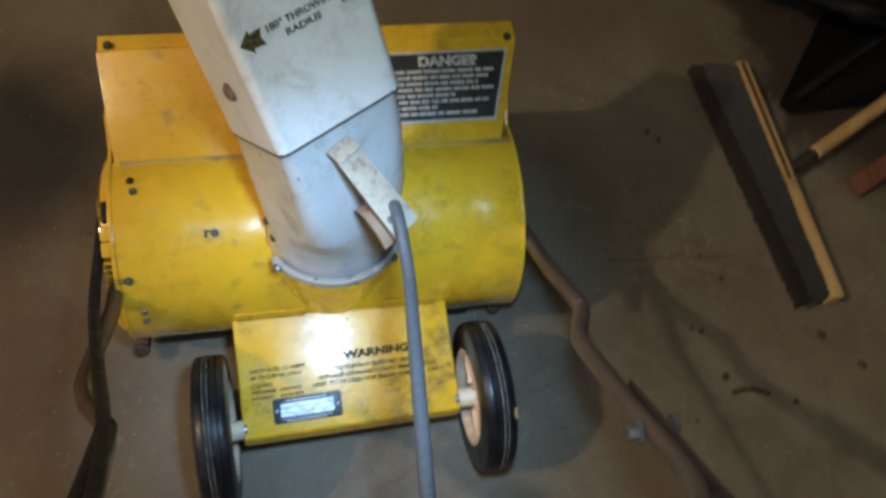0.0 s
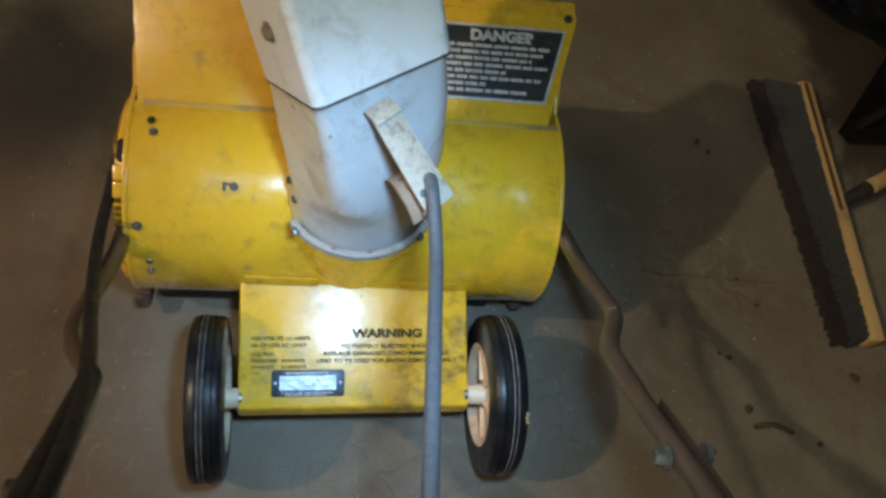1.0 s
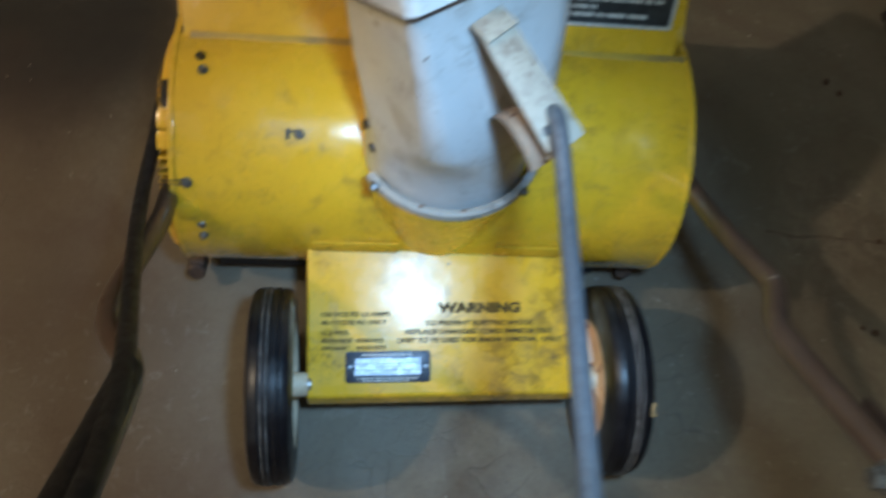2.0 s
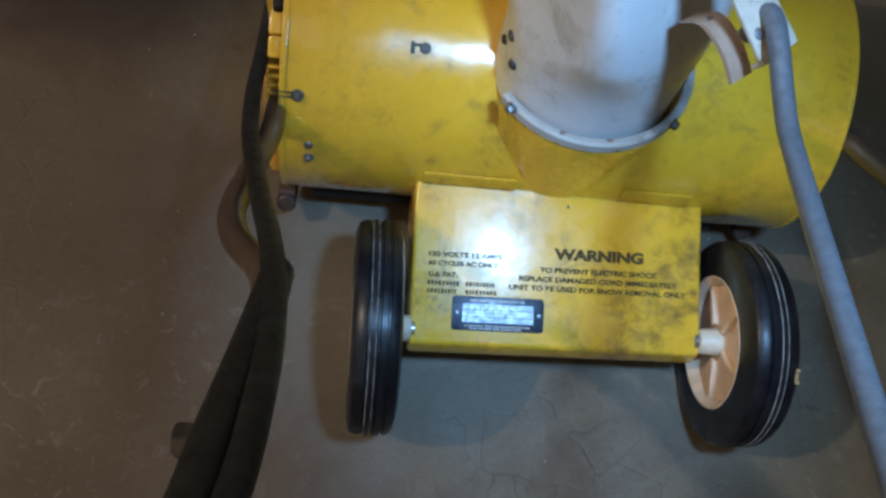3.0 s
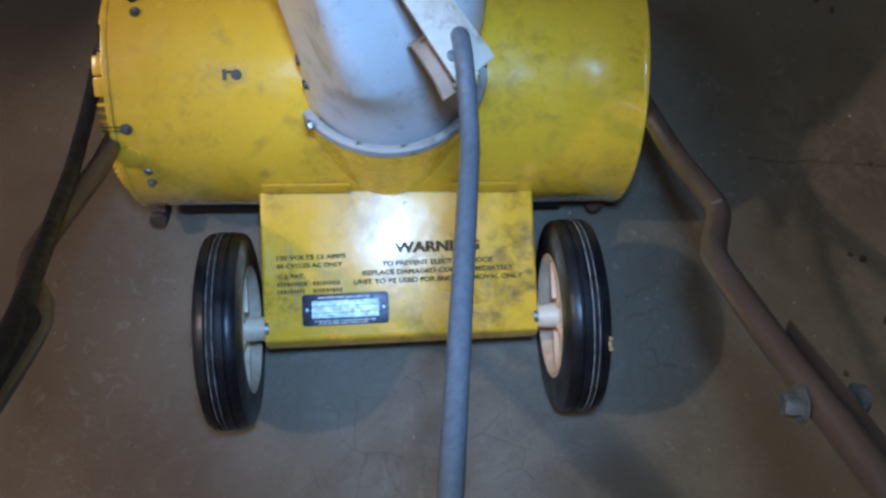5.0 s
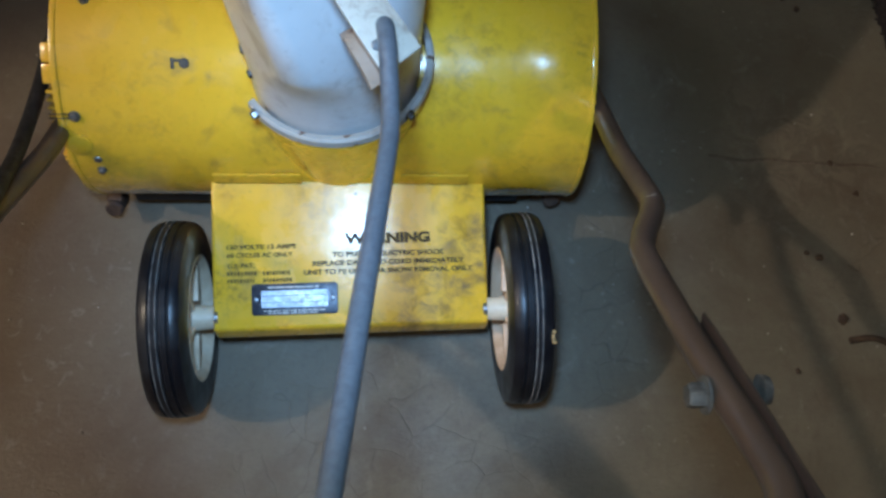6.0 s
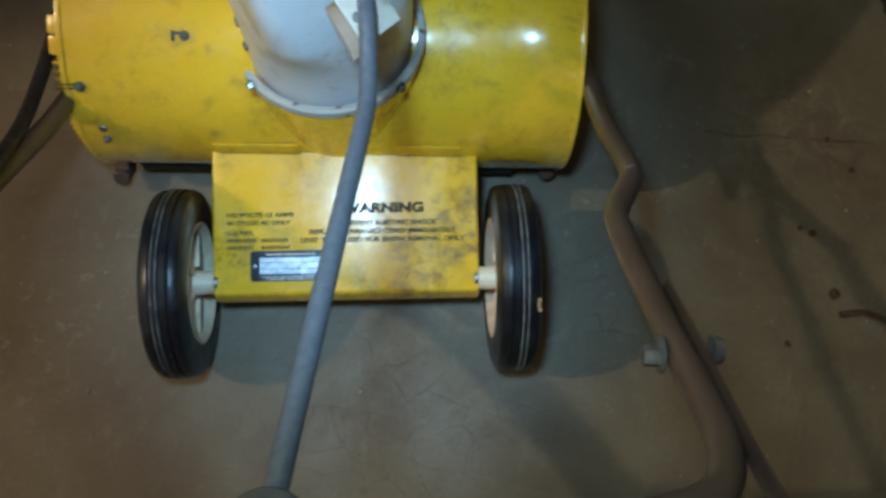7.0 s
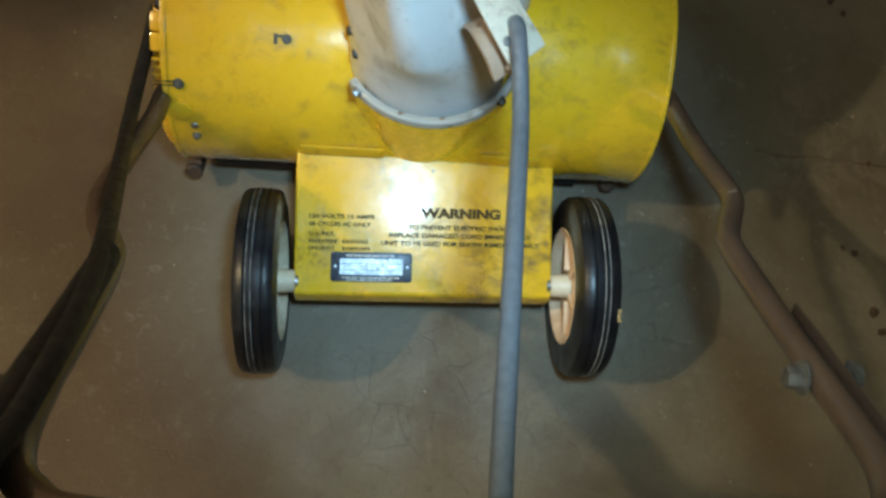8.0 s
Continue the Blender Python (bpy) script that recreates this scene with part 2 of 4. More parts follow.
DARKSTEEL = plain("blackened_steel", (0.035, 0.032, 0.03), (0.08, 0.065, 0.05), 0.5, 0.4, 80)
MATT_BLACK = plain("matt_black_paint", (0.006, 0.006, 0.006), (0.012, 0.011, 0.010), 0.75, 0, 80)
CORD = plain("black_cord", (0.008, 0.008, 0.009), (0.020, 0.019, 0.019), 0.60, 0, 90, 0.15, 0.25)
INK = plain("black_ink", (0.030, 0.026, 0.022), (0.150, 0.105, 0.025), 0.70, 0, 400, 0.0, 0.12)
LABEL_BLACK = plain("black_label", (0.012, 0.012, 0.012), (0.03, 0.03, 0.028), 0.42, 0, 90, 0.05)
LABEL_INK = plain("label_print", (0.58, 0.57, 0.53), (0.34, 0.33, 0.30), 0.5, 0, 220, 0.0)
PLATE_BLUE = plain("blue_black_plate", (0.016, 0.020, 0.035), (0.05, 0.055, 0.07), 0.35, 0.3, 120, 0.05)
ALUMINIUM = plain("bare_aluminium", (0.42, 0.44, 0.48), (0.26, 0.28, 0.31), 0.50, 0.85, 160, 0.05)
CONCRETE = concrete()
LATH = wood("pale_pine", (0.42, 0.27, 0.09), (0.50, 0.36, 0.15))
RED_WOOD = wood("reddish_wood", (0.11, 0.045, 0.024), (0.16, 0.07, 0.038))
STRIPE = plain("dark_glue_line", (0.10, 0.035, 0.015), (0.06, 0.03, 0.015), 0.7)
BRISTLE = plain("grey_bristle", (0.045, 0.045, 0.042), (0.075, 0.072, 0.065), 0.8, 0, 200)
BRISTLE_TIP = plain("dirty_bristle_tip", (0.022, 0.015, 0.014), (0.04, 0.028, 0.025), 0.85, 0, 200)
BLACK_PLASTIC = plain("black_plastic", (0.007, 0.007, 0.008), (0.014, 0.013, 0.013), 0.42, 0, 30, 0.15, 0.35)
CRUMB = plain("dark_crumb", (0.05, 0.03, 0.02), (0.09, 0.055, 0.03), 0.9, 0, 200)
WALL = plain("grey_wall", (0.42, 0.41, 0.37), (0.50, 0.48, 0.44), 0.85, 0, 3)
GLASS_WHITE = Nodes("bulb_glow").mat
bs = GLASS_WHITE.node_tree.nodes["Principled BSDF"]
bs.inputs["Emission Color"].default_value, bs.inputs["Emission Strength"].default_value = (1.0, 0.69, 0.36, 1), 6.0


# ---- building helpers ----
def part(name, bm, material, parent=None, label="", smooth=True):
    """Links a bmesh as one mesh object, under parent if one is given."""
    me = bpy.data.meshes.new(name)
    if smooth:
        for f in bm.faces:
            f.smooth = True
        for e in bm.edges:
            if len(e.link_faces) == 2 and e.calc_face_angle(0) > radians(32):
                e.smooth = False
    bm.to_mesh(me)
    bm.free()
    me.materials.append(material)
    ob = new(name, me)
    if parent:
        ob.parent = parent
    if label:
        tagged(ob, label)
    return ob


def thing(name, label, category, group="", kind=""):
    return tagged(new(name), label, category, group, kind)


def box(size, m=None, bevel=0.0, seg=2):
    bm = bmesh.new()
    bmesh.ops.create_cube(bm, size=1.0, matrix=Matrix.Diagonal((*size, 1)))
    if bevel:
        bmesh.ops.bevel(bm, geom=bm.edges[:], offset=bevel, segments=seg, affect="EDGES", profile=0.6)
    if m is not None:
        bm.transform(m)
    return bm


def join(*meshes):
    """Several bmeshes that make one piece."""
    out = bmesh.new()
    for b in meshes:
        me = bpy.data.meshes.new("tmp")
        b.to_mesh(me)
        b.free()
        out.from_mesh(me)
        bpy.data.meshes.remove(me)
    return out


def smooth_path(points, steps=8):
    """Catmull-Rom through the points."""
    p = [Vector(q) for q in points]
    p = [2 * p[0] - p[1], *p, 2 * p[-1] - p[-2]]
    out = []
    for i in range(1, len(p) - 2):
        a, b, c, d = p[i - 1], p[i], p[i + 1], p[i + 2]
        for k in range(steps):
            t = k / steps
            out.append(0.5 * (2 * b + (c - a) * t + (2 * a - 5 * b + 4 * c - d) * t * t + (3 * b - a - 3 * c + d) * t ** 3))
    return out + [p[-2]]


def tube(points, radius, sides=14, steps=8, flat=None, caps=True):
    """A round tube along a smooth path. radius: a number or a function of 0..1; flat: the same for the squash across."""
    path = smooth_path(points, steps) if steps else [Vector(q) for q in points]
    bm = bmesh.new()
    up = Vector((0, 0, 1))
    rings, n = [], len(path)
    for i, q in enumerate(path):
        d = (path[min(i + 1, n - 1)] - path[max(i - 1, 0)]).normalized()
        side = d.cross(up)
        if side.length < 1e-4:
            side = Vector((1, 0, 0))
        side.normalize()
        over = side.cross(d).normalized()
        r = radius(i / (n - 1)) if callable(radius) else radius
        fl = flat(i / (n - 1)) if flat else 1.0
        rings.append([bm.verts.new(q + side * (r * fl * math.cos(a)) + over * (r * math.sin(a))) for a in (2 * math.pi * k / sides for k in range(sides))])
    for a, b in zip(rings, rings[1:]):
        for k in range(sides):
            bm.faces.new((a[k], a[(k + 1) % sides], b[(k + 1) % sides], b[k]))
    if caps:
        bm.faces.new(rings[0][::-1])
        bm.faces.new(rings[-1])
    bmesh.ops.recalc_face_normals(bm, faces=bm.faces[:])
    return bm


def lathe(profile, m=None, sides=64, close=True, arc=(0.0, 360.0)):
    """Turns a profile of (radius, height) round z; closed as a loop."""
    bm = bmesh.new()
    whole = arc[1] - arc[0] >= 360
    count = sides if whole else sides + 1
    rings = []
    for k in range(count):
        a = radians(arc[0] + (arc[1] - arc[0]) * k / sides)
        rings.append([bm.verts.new((r * math.cos(a), r * math.sin(a), h)) for r, h in profile])
    span = len(profile) if close else len(profile) - 1
    for k in range(sides):
        a, b = rings[k], rings[(k + 1) % count]
        for j in range(span):
            i = (j + 1) % len(profile)
            bm.faces.new((a[j], b[j], b[i], a[i]))
    if not whole and close:
        bm.faces.new(rings[0][::-1])
        bm.faces.new(rings[-1])
    bmesh.ops.remove_doubles(bm, verts=bm.verts[:], dist=1e-6)
    bmesh.ops.recalc_face_normals(bm, faces=bm.faces[:])
    if m is not None:
        bm.transform(m)
    return bm


def prism(outline, depth, m=None, bevel=0.0):
    """A flat outline (x, y) given a thickness along z, from 0 down to -depth."""
    bm = bmesh.new()
    f = bm.faces.new([bm.verts.new((x, y, 0)) for x, y in outline])
    r = bmesh.ops.extrude_face_region(bm, geom=[f])
    bmesh.ops.translate(bm, verts=[v for v in r["geom"] if isinstance(v, bmesh.types.BMVert)], vec=(0, 0, -depth))
    bmesh.ops.recalc_face_normals(bm, faces=bm.faces[:])
    if bevel:
        bmesh.ops.bevel(bm, geom=bm.edges[:], offset=bevel, segments=2, affect="EDGES", profile=0.6)
    if m is not None:
        bm.transform(m)
    return bm


def loft(sections, closed_ends=True):
    """A skin over rings of the same number of points."""
    bm = bmesh.new()
    rings = [[bm.verts.new(p) for p in s] for s in sections]
    n = len(rings[0])
    for a, b in zip(rings, rings[1:]):
        for k in range(n):
            bm.faces.new((a[k], a[(k + 1) % n], b[(k + 1) % n], b[k]))
    if closed_ends:
        bm.faces.new(rings[0][::-1])
        bm.faces.new(rings[-1])
    bmesh.ops.recalc_face_normals(bm, faces=bm.faces[:])
    return bm


def rounded_rect(w, d, r, n=48):
    """n points round a rectangle w x d with corner radius r (or four radii), starting on the +x side."""
    pts, per = [], n // 4
    radii = r if isinstance(r, tuple) else (r,) * 4
    for (sx, sy, a0), q in zip(((1, 1, 0), (-1, 1, 90), (-1, -1, 180), (1, -1, 270)), radii):
        for k in range(per):
            a = radians(a0 + 90 * k / (per - 1))
            pts.append((sx * (w / 2 - q) + q * math.cos(a), sy * (d / 2 - q) + q * math.sin(a)))
    return pts


def lettering(name, text, m, width, height, material, parent, label="", bold=0.036):
    """Printed words of that width and capital height, centred on m, in its x-y plane."""
    curve = bpy.data.curves.new(name, "FONT")
    curve.body, curve.align_x, curve.align_y, curve.size = text, "CENTER", "CENTER", 1.0
    curve.extrude, curve.offset = 0.0, bold
    ob = new("tmp_text", curve)
    bpy.context.view_layer.update()
    me = bpy.data.meshes.new_from_object(ob.evaluated_get(bpy.context.evaluated_depsgraph_get()))
    bpy.data.objects.remove(ob)
    xs, ys = [v.co.x for v in me.vertices], [v.co.y for v in me.vertices]
    mx, my = (max(xs) + min(xs)) / 2, (max(ys) + min(ys)) / 2
    me.transform(m @ Matrix.Diagonal((width / (max(xs) - min(xs)), height / (max(ys) - min(ys)), 1, 1)) @ Matrix.Translation((-mx, -my, 0)))
    me.name = name
    me.materials.clear()
    me.materials.append(material)
    out = new(name, me)
    out.parent = parent
    if label:
        tagged(out, label)
    return out


def bars(name, rows, m, material, parent, label="", word=(2.0, 5.5), gap=0.55):
    """Unreadable print: rows of (x, y, width, height) as thin bars, broken into word lengths."""
    rng = random.Random(5)
    pieces = []
    for x, y, w, h in rows:
        at = x
        while at < x + w - h * 0.5:
            ww = min(rng.uniform(*word) * h, x + w - at)
            pieces.append(box((ww, h, 0.0003), m @ Matrix.Translation((at + ww / 2, y, 0))))
            at += ww + h * gap
    return part(name, join(*pieces), material, parent, label, smooth=False)


def bolt_head(m, r=0.006, h=0.004, sides=6):
    return join(lathe([(0, 0), (r * 1.35, 0), (r * 1.35, 0.001), (0, 0.001)], m, 20, False), lathe([(0, 0.001), (r, 0.001), (r, h * 0.8), (r * 0.8, h), (0, h)], m, sides, False))


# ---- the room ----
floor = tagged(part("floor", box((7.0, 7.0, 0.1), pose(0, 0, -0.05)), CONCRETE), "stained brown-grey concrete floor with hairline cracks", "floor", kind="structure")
# unseen walls and ceiling, added to bounce the lamps' light
for nm, size, at in (("wall_north", (7.2, 0.1, 3.4), (0, 3.55, 1.7)), ("wall_south", (7.2, 0.1, 3.4), (0, -3.55, 1.7)), ("wall_east", (0.1, 7.0, 3.4), (3.55, 0, 1.7)), ("wall_west", (0.1, 7.0, 3.4), (-3.55, 0, 1.7))):
    tagged(part(nm, box(size, pose(*at)), WALL), "unseen plain grey masonry wall", "wall", kind="structure")
tagged(part("ceiling", box((7.2, 7.2, 0.1), pose(0, 0, 3.451)), WALL), "unseen plain grey ceiling", "ceiling", kind="structure")

# ---- the snow thrower ----
thrower = thing("snow_thrower", "old yellow electric snow thrower with white discharge chute", "snow thrower")
CY, CZ, R = 0.062, 0.130, 0.122
XL, XR = -0.232, 0.211


def on_drum(x, angle, lift=0.0):
    """A point of the drum's skin; angle in degrees from the front, over the top."""
    a = radians(angle)
    return Vector((x, CY + (R + lift) * math.cos(a), CZ + (R + lift) * math.sin(a)))


def drum_frame(x, angle, lift=0.0):
    """Axes on the drum's skin: z out of it, x along the machine."""
    a = radians(angle)
    z = Vector((0, math.cos(a), math.sin(a)))
    return Matrix.Translation(on_drum(x, angle, lift)) @ Matrix((Vector((1, 0, 0)), z.cross(Vector((1, 0, 0))), z)).transposed().to_4x4()


# housing: a rolled sheet, open towards the front under the hood, wavy by a millimetre where it is dented
def housing():
    bm = bmesh.new()
    sections = []
    xs = [XL + (XR - XL) * i / 40 for i in range(41)]
    for x in xs:
        ring = []
        for k in range(61):
            a = 80 + 230 * k / 60
            d = 0.0012 * noise.noise(Vector((x * 14, a * 0.035, 3))) + 0.0005 * noise.noise(Vector((x * 45, a * 0.09, 8))) - 0.003 * max(0, 1 - ((x - 0.165) / 0.03) ** 2 - ((a - 196) / 10) ** 2) + 0.0040 * math.exp(-((x - 0.183) / 0.018) ** 2 - ((a - 120) / 16) ** 2)
            ring.append(on_drum(x, a, d))
        for k in range(60, -1, -1):
            ring.append(on_drum(x, 80 + 230 * k / 60, -0.0025))
        sections.append(ring)
    bm.free()
    return loft(sections)


part("housing", housing(), YELLOW, thrower, "yellow enamelled drum housing, scuffed and oily")

# the side plates of the drum, with a rolled rim
for nm, x0, x1 in (("side_plate", XL - 0.004, XL + 0.001), ("side_plate", XR - 0.001, XR + 0.003)):
    outline = [(CY + (R + 0.001) * math.cos(radians(a)), CZ + (R + 0.001) * math.sin(radians(a))) for a in range(70, 312, 4)]
    outline += [(CY + 0.10, 0.012), (CY + 0.128, 0.05), (CY + 0.125, 0.20), (CY + 0.115, 0.26), (CY + 0.07, 0.27)]
    m = Matrix(((0, 0, 1, x1), (1, 0, 0, 0), (0, 1, 0, 0), (0, 0, 0, 1)))
    part(nm, prism(outline, x1 - x0, m, 0.0006), YELLOW, thrower)

# hood: the sheet that leans forward from the top of the drum, with a turned front edge
HOOD_A, HOOD_B = Vector((0, 0.084, 0.252)), Vector((0, 0.192, 0.306))
along = (HOOD_B - HOOD_A).normalized()
hood_n = Vector((1, 0, 0)).cross(along)


def hood_m(x, s, lift=0.0):
    """Axes on the hood: x along the machine, y up the sheet, z out of it."""
    p = HOOD_A + along * s + hood_n * lift
    return Matrix.Translation((x, p.y, p.z)) @ Matrix((Vector((1, 0, 0)), along, hood_n)).transposed().to_4x4()


HL = (HOOD_B - HOOD_A).length
hood_out = [(XL + 0.004, -0.004), (-0.1, -0.006), (0.1, -0.006), (XR - 0.012, -0.004), (0.228, HL - 0.004), (0.226, HL), (-0.236, HL), (-0.238, HL - 0.004)]
hood = part("hood", prism(hood_out, 0.002, hood_m(0, 0), 0.0007), YELLOW, thrower, "yellow sheet hood above the intake")
part("front_lip", box((0.462, 0.018, 0.002), hood_m(-0.005, HL + 0.008) @ pose(0, 0, -0.0032, -22), 0.0007), YELLOW, hood)
part("seam", box((XR - XL - 0.01, 0.007, 0.0016), hood_m(-0.006, -0.004, 0.0012), 0.0006), painted("scuffed_seam", (0.46, 0.30, 0.03), (0.24, 0.17, 0.06), (0.09, 0.065, 0.045), 1.3, 0.4), hood, "scuffed grimy folded seam")
for x, s in ((-0.225, HL + 0.004), (0.217, HL - 0.004)):
    part("bolt", bolt_head(hood_m(x, s, 0.0025), 0.0035, 0.003), DARKSTEEL, hood)

# warning label on the hood
lab = part("danger_label", prism([(0.050, 0.022), (0.196, 0.022), (0.216, 0.104), (0.050, 0.104)], 0.0006, hood_m(0, 0, 0.0012), 0.0002), LABEL_INK, thrower, "black danger label with a pale border")
part("label_field", prism([(0.053, 0.025), (0.193, 0.025), (0.2125, 0.101), (0.053, 0.101)], 0.0004, hood_m(0, 0, 0.0017)), LABEL_BLACK, lab, "black printed field")
lettering("danger_word", "DANGER", hood_m(0.146, 0.092, 0.0020), 0.072, 0.0125, LABEL_INK, lab, "pale printed word DANGER", 0.055)
bars("small_print", [(0.060 + 0.003 * (i % 2), 0.0805 - 0.0069 * i, w, 0.0036) for i, w in enumerate((0.138, 0.128, 0.118, 0.133, 0.090, 0.126, 0.068, 0.112))], hood_m(0, 0, 0.0020), LABEL_INK, lab, "lines of small pale print")

# bolts and bare spots on the drum
for x, a, r, mt in ((-0.2215, 143, 0.0036, WORN_STEEL), (-0.212, 170, 0.0030, WORN_STEEL), (-0.209, 98, 0.0031, WORN_STEEL), (-0.212, 92, 0.0030, DARKSTEEL)):
    part("bolt", bolt_head(drum_frame(x, a, 0.0005), r, 0.004), mt, thrower)
part("bare_spot", lathe([(0, 0.0009), (0.0032, 0.0009), (0.0038, 0.0), (0, 0)], drum_frame(-0.2125, 164, 0.0003), 18, False), STEEL, thrower, "bare grey metal spot")
# a hole with a screw beside it, in the bright part of the drum
part("screw_hole", lathe([(0, 0.0008), (0.0038, 0.0008), (0.0043, 0), (0, 0)], drum_frame(-0.1285, 122, 0.0004), 20, False), DARKSTEEL, thrower)
part("slot", box((0.003, 0.009, 0.0012), drum_frame(-0.138, 122, 0.0005), 0.0004), DARKSTEEL, thrower)
part("slot", box((0.006, 0.0022, 0.0012), drum_frame(-0.1345, 121, 0.0005), 0.0004), DARKSTEEL, thrower)

# the clip that holds the end casting, and the ear of the side plate where the handle is fixed
for dz in (-0.0018, 0.0018):
    part("clip_wire", box((0.019, 0.0011, 0.0012), drum_frame(-0.2325, 143 - dz / R * 57.3, 0.0010), 0.0003), DARKSTEEL, thrower)
part("plate_ear", lathe([(0, 0.0014), (0.0095, 0.0014), (0.0108, 0.0006), (0.0108, -0.0004), (0, -0.0004)], drum_frame(-0.2235, 156, 0.0005), 28, False), YELLOW, thrower)

# motor end: finned yellow casting outside the left side plate
M_END = Matrix(((0, 0, -1, XL - 0.004), (1, 0, 0, CY), (0, 1, 0, CZ), (0, 0, 0, 1)))
motor = part("motor_end", lathe([(0, 0), (0.094, 0), (0.096, 0.003), (0.093, 0.012), (0.078, 0.019), (0.03, 0.022), (0, 0.022)], M_END, 64, False), YELLOW, thrower, "yellow finned motor end casting")
for k in range(44):
    a = 120 + 160 * k / 43
    if 114 < a < 132 or 158 < a < 166:
        continue
    part("fin", box((0.020, 0.0028, 0.011), M_END @ pose(0, 0, 0, 0, 0, a) @ pose(0.100, 0, 0.0055), 0.0008, 1), YELLOW, motor)
for a in (118, 127):
    part("vent_block", box((0.022, 0.017, 0.011), M_END @ pose(0, 0, 0, 0, 0, a) @ pose(0.102, 0, 0.0055), 0.003), YELLOW, motor)

# black block for the cord inlet, also standing for shade in the recess
part("inlet_recess", box((0.020, 0.024, 0.010), M_END @ pose(0, 0, 0, 0, 0, 104) @ pose(0.092, 0, 0.006), 0.004), CORD, motor, "black cord inlet with the recess's shade painted in")

# yellow outlet funnel, leaning out of the drum, and the ring on it
RC = Vector((-0.005, -0.003))
part("outlet_funnel", lathe([(0.0575, 0.116), (0.0640, 0.150), (0.0800, 0.2385), (0.0775, 0.2385), (0.0555, 0.116)], pose(RC.x, RC.y, 0), 60, True, (213, 388)), YELLOW, thrower, "yellow outlet funnel under the chute")
ring = part("clamp_ring", lathe([(0.0745, 0.2400), (0.0798, 0.2400), (0.0812, 0.2425), (0.0806, 0.2490), (0.0784, 0.2506), (0.0745, 0.2498)], pose(RC.x, RC.y, 0), 60, True, (214, 385)), RING_WHITE, thrower, "grimy white clamp ring")
for a in (222, 318):
    part("ring_bolt", bolt_head(pose(RC.x, RC.y, 0.248, 0, 0, a) @ pose(0.0802, 0, 0, 0, 90, 0), 0.0036, 0.005), STEEL if a == 222 else DARKSTEEL, ring)

# ---- the discharge chute ----
TURN_CHUTE = 31.9
side_v = Vector((math.cos(radians(TURN_CHUTE)), math.sin(radians(TURN_CHUTE)), 0))
fwd_v = Vector((-side_v.y, side_v.x, 0))
ELEV = radians(56)
axis_v = fwd_v * math.cos(ELEV) + Vector((0, 0, math.sin(ELEV)))
face_n = side_v.cross(axis_v)
CAP_W, CAP_D = 0.126, 0.098
cap_corner = Vector((-0.054, -0.076, 0.4725))


def cap_p(u, v, w=0.0):
    """u across from the cap's lower left corner, v up the face, w out of it."""
    return cap_corner + side_v * u + axis_v * v + face_n * w


def cap_m(u, v, w=0.0):
    return Matrix.Translation(cap_p(u, v, w)) @ Matrix((side_v, axis_v, face_n)).transposed().to_4x4()


def cap_ring(v, grow, inset=0.0, r=0.009):
    w, d = CAP_W * grow - 2 * inset, CAP_D - 2 * inset
    return [cap_p(CAP_W / 2 + x, v, -CAP_D / 2 + y) for x, y in rounded_rect(w, d, r)]


def neck_ring(w, d, r, z):
    return [Vector((RC.x, RC.y, z)) + side_v * x - fwd_v * y for x, y in rounded_rect(w, d, r)]


high = cap_ring(0.010, 0.985, 0.0012, 0.011)
low = neck_ring(0.1345, 0.1330, (0.056, 0.022, 0.030, 0.056), 0.338)
mid = [p * 0.52 + q * 0.48 for p, q in zip(neck_ring(0.1330, 0.1270, (0.040, 0.014, 0.020, 0.040), 0.352), high)]
neck = part("chute_neck", loft([neck_ring(0.1385, 0.1385, 0.0690, 0.222), neck_ring(0.1390, 0.1390, 0.0693, 0.256), neck_ring(0.1395, 0.1390, 0.0690, 0.282), neck_ring(0.1385, 0.1380, (0.066, 0.058, 0.058, 0.066), 0.303), neck_ring(0.1365, 0.1355, (0.061, 0.038, 0.044, 0.061), 0.322)]
    + [[p * (1 - k) + q * k for p, q in zip(low, mid)] for k in (0.0, 0.5, 1.0)] + [[p * (1 - k) + q * k for p, q in zip(mid, high)] for k in (0.5, 1.0)]), NECK_WHITE, thrower, "white enamelled chute neck")
for ang, z, r in ((196, 0.285, 0.0042), (205, 0.266, 0.0036), (188, 0.268, 0.0034)):
    part("neck_bolt", bolt_head(pose(RC.x, RC.y, z, 0, 0, ang) @ pose(0.0685, 0, 0, 0, 90, 0), r, 0.0035), DARKSTEEL, neck)

cap = part("chute_cap", loft([cap_ring(0.0, 1.0, 0.001), cap_ring(0.001, 1.0), cap_ring(0.10, 1.03), cap_ring(0.20, 1.06), cap_ring(0.24, 1.07), cap_ring(0.24, 1.07, 0.002), cap_ring(0.12, 1.03, 0.003), cap_ring(0.005, 1.0, 0.003)], False), WHITE, thrower, "white square chute cap, faintly grimy")
# dark strip that paints in the shade of the gap under the cap
part("cap_edge", loft([cap_ring(-0.0016, 1.0, 0.0002), cap_ring(0.0006, 1.0, -0.0003), cap_ring(0.0006, 1.0, 0.003), cap_ring(-0.0016, 1.0, 0.003), cap_ring(-0.0016, 1.0, 0.0002)], False), RUST_AND_SHADE, cap, "dark lower edge for the shade of the gap")
part("cap_bolt", bolt_head(Matrix.Translation(cap_p(-0.002, 0.052, -0.045)) @ Matrix((axis_v, face_n, -side_v)).transposed().to_4x4(), 0.006, 0.004), plain("rusty_bolt", (0.20, 0.12, 0.06), (0.32, 0.24, 0.16), 0.6, 0.4, 150), cap)
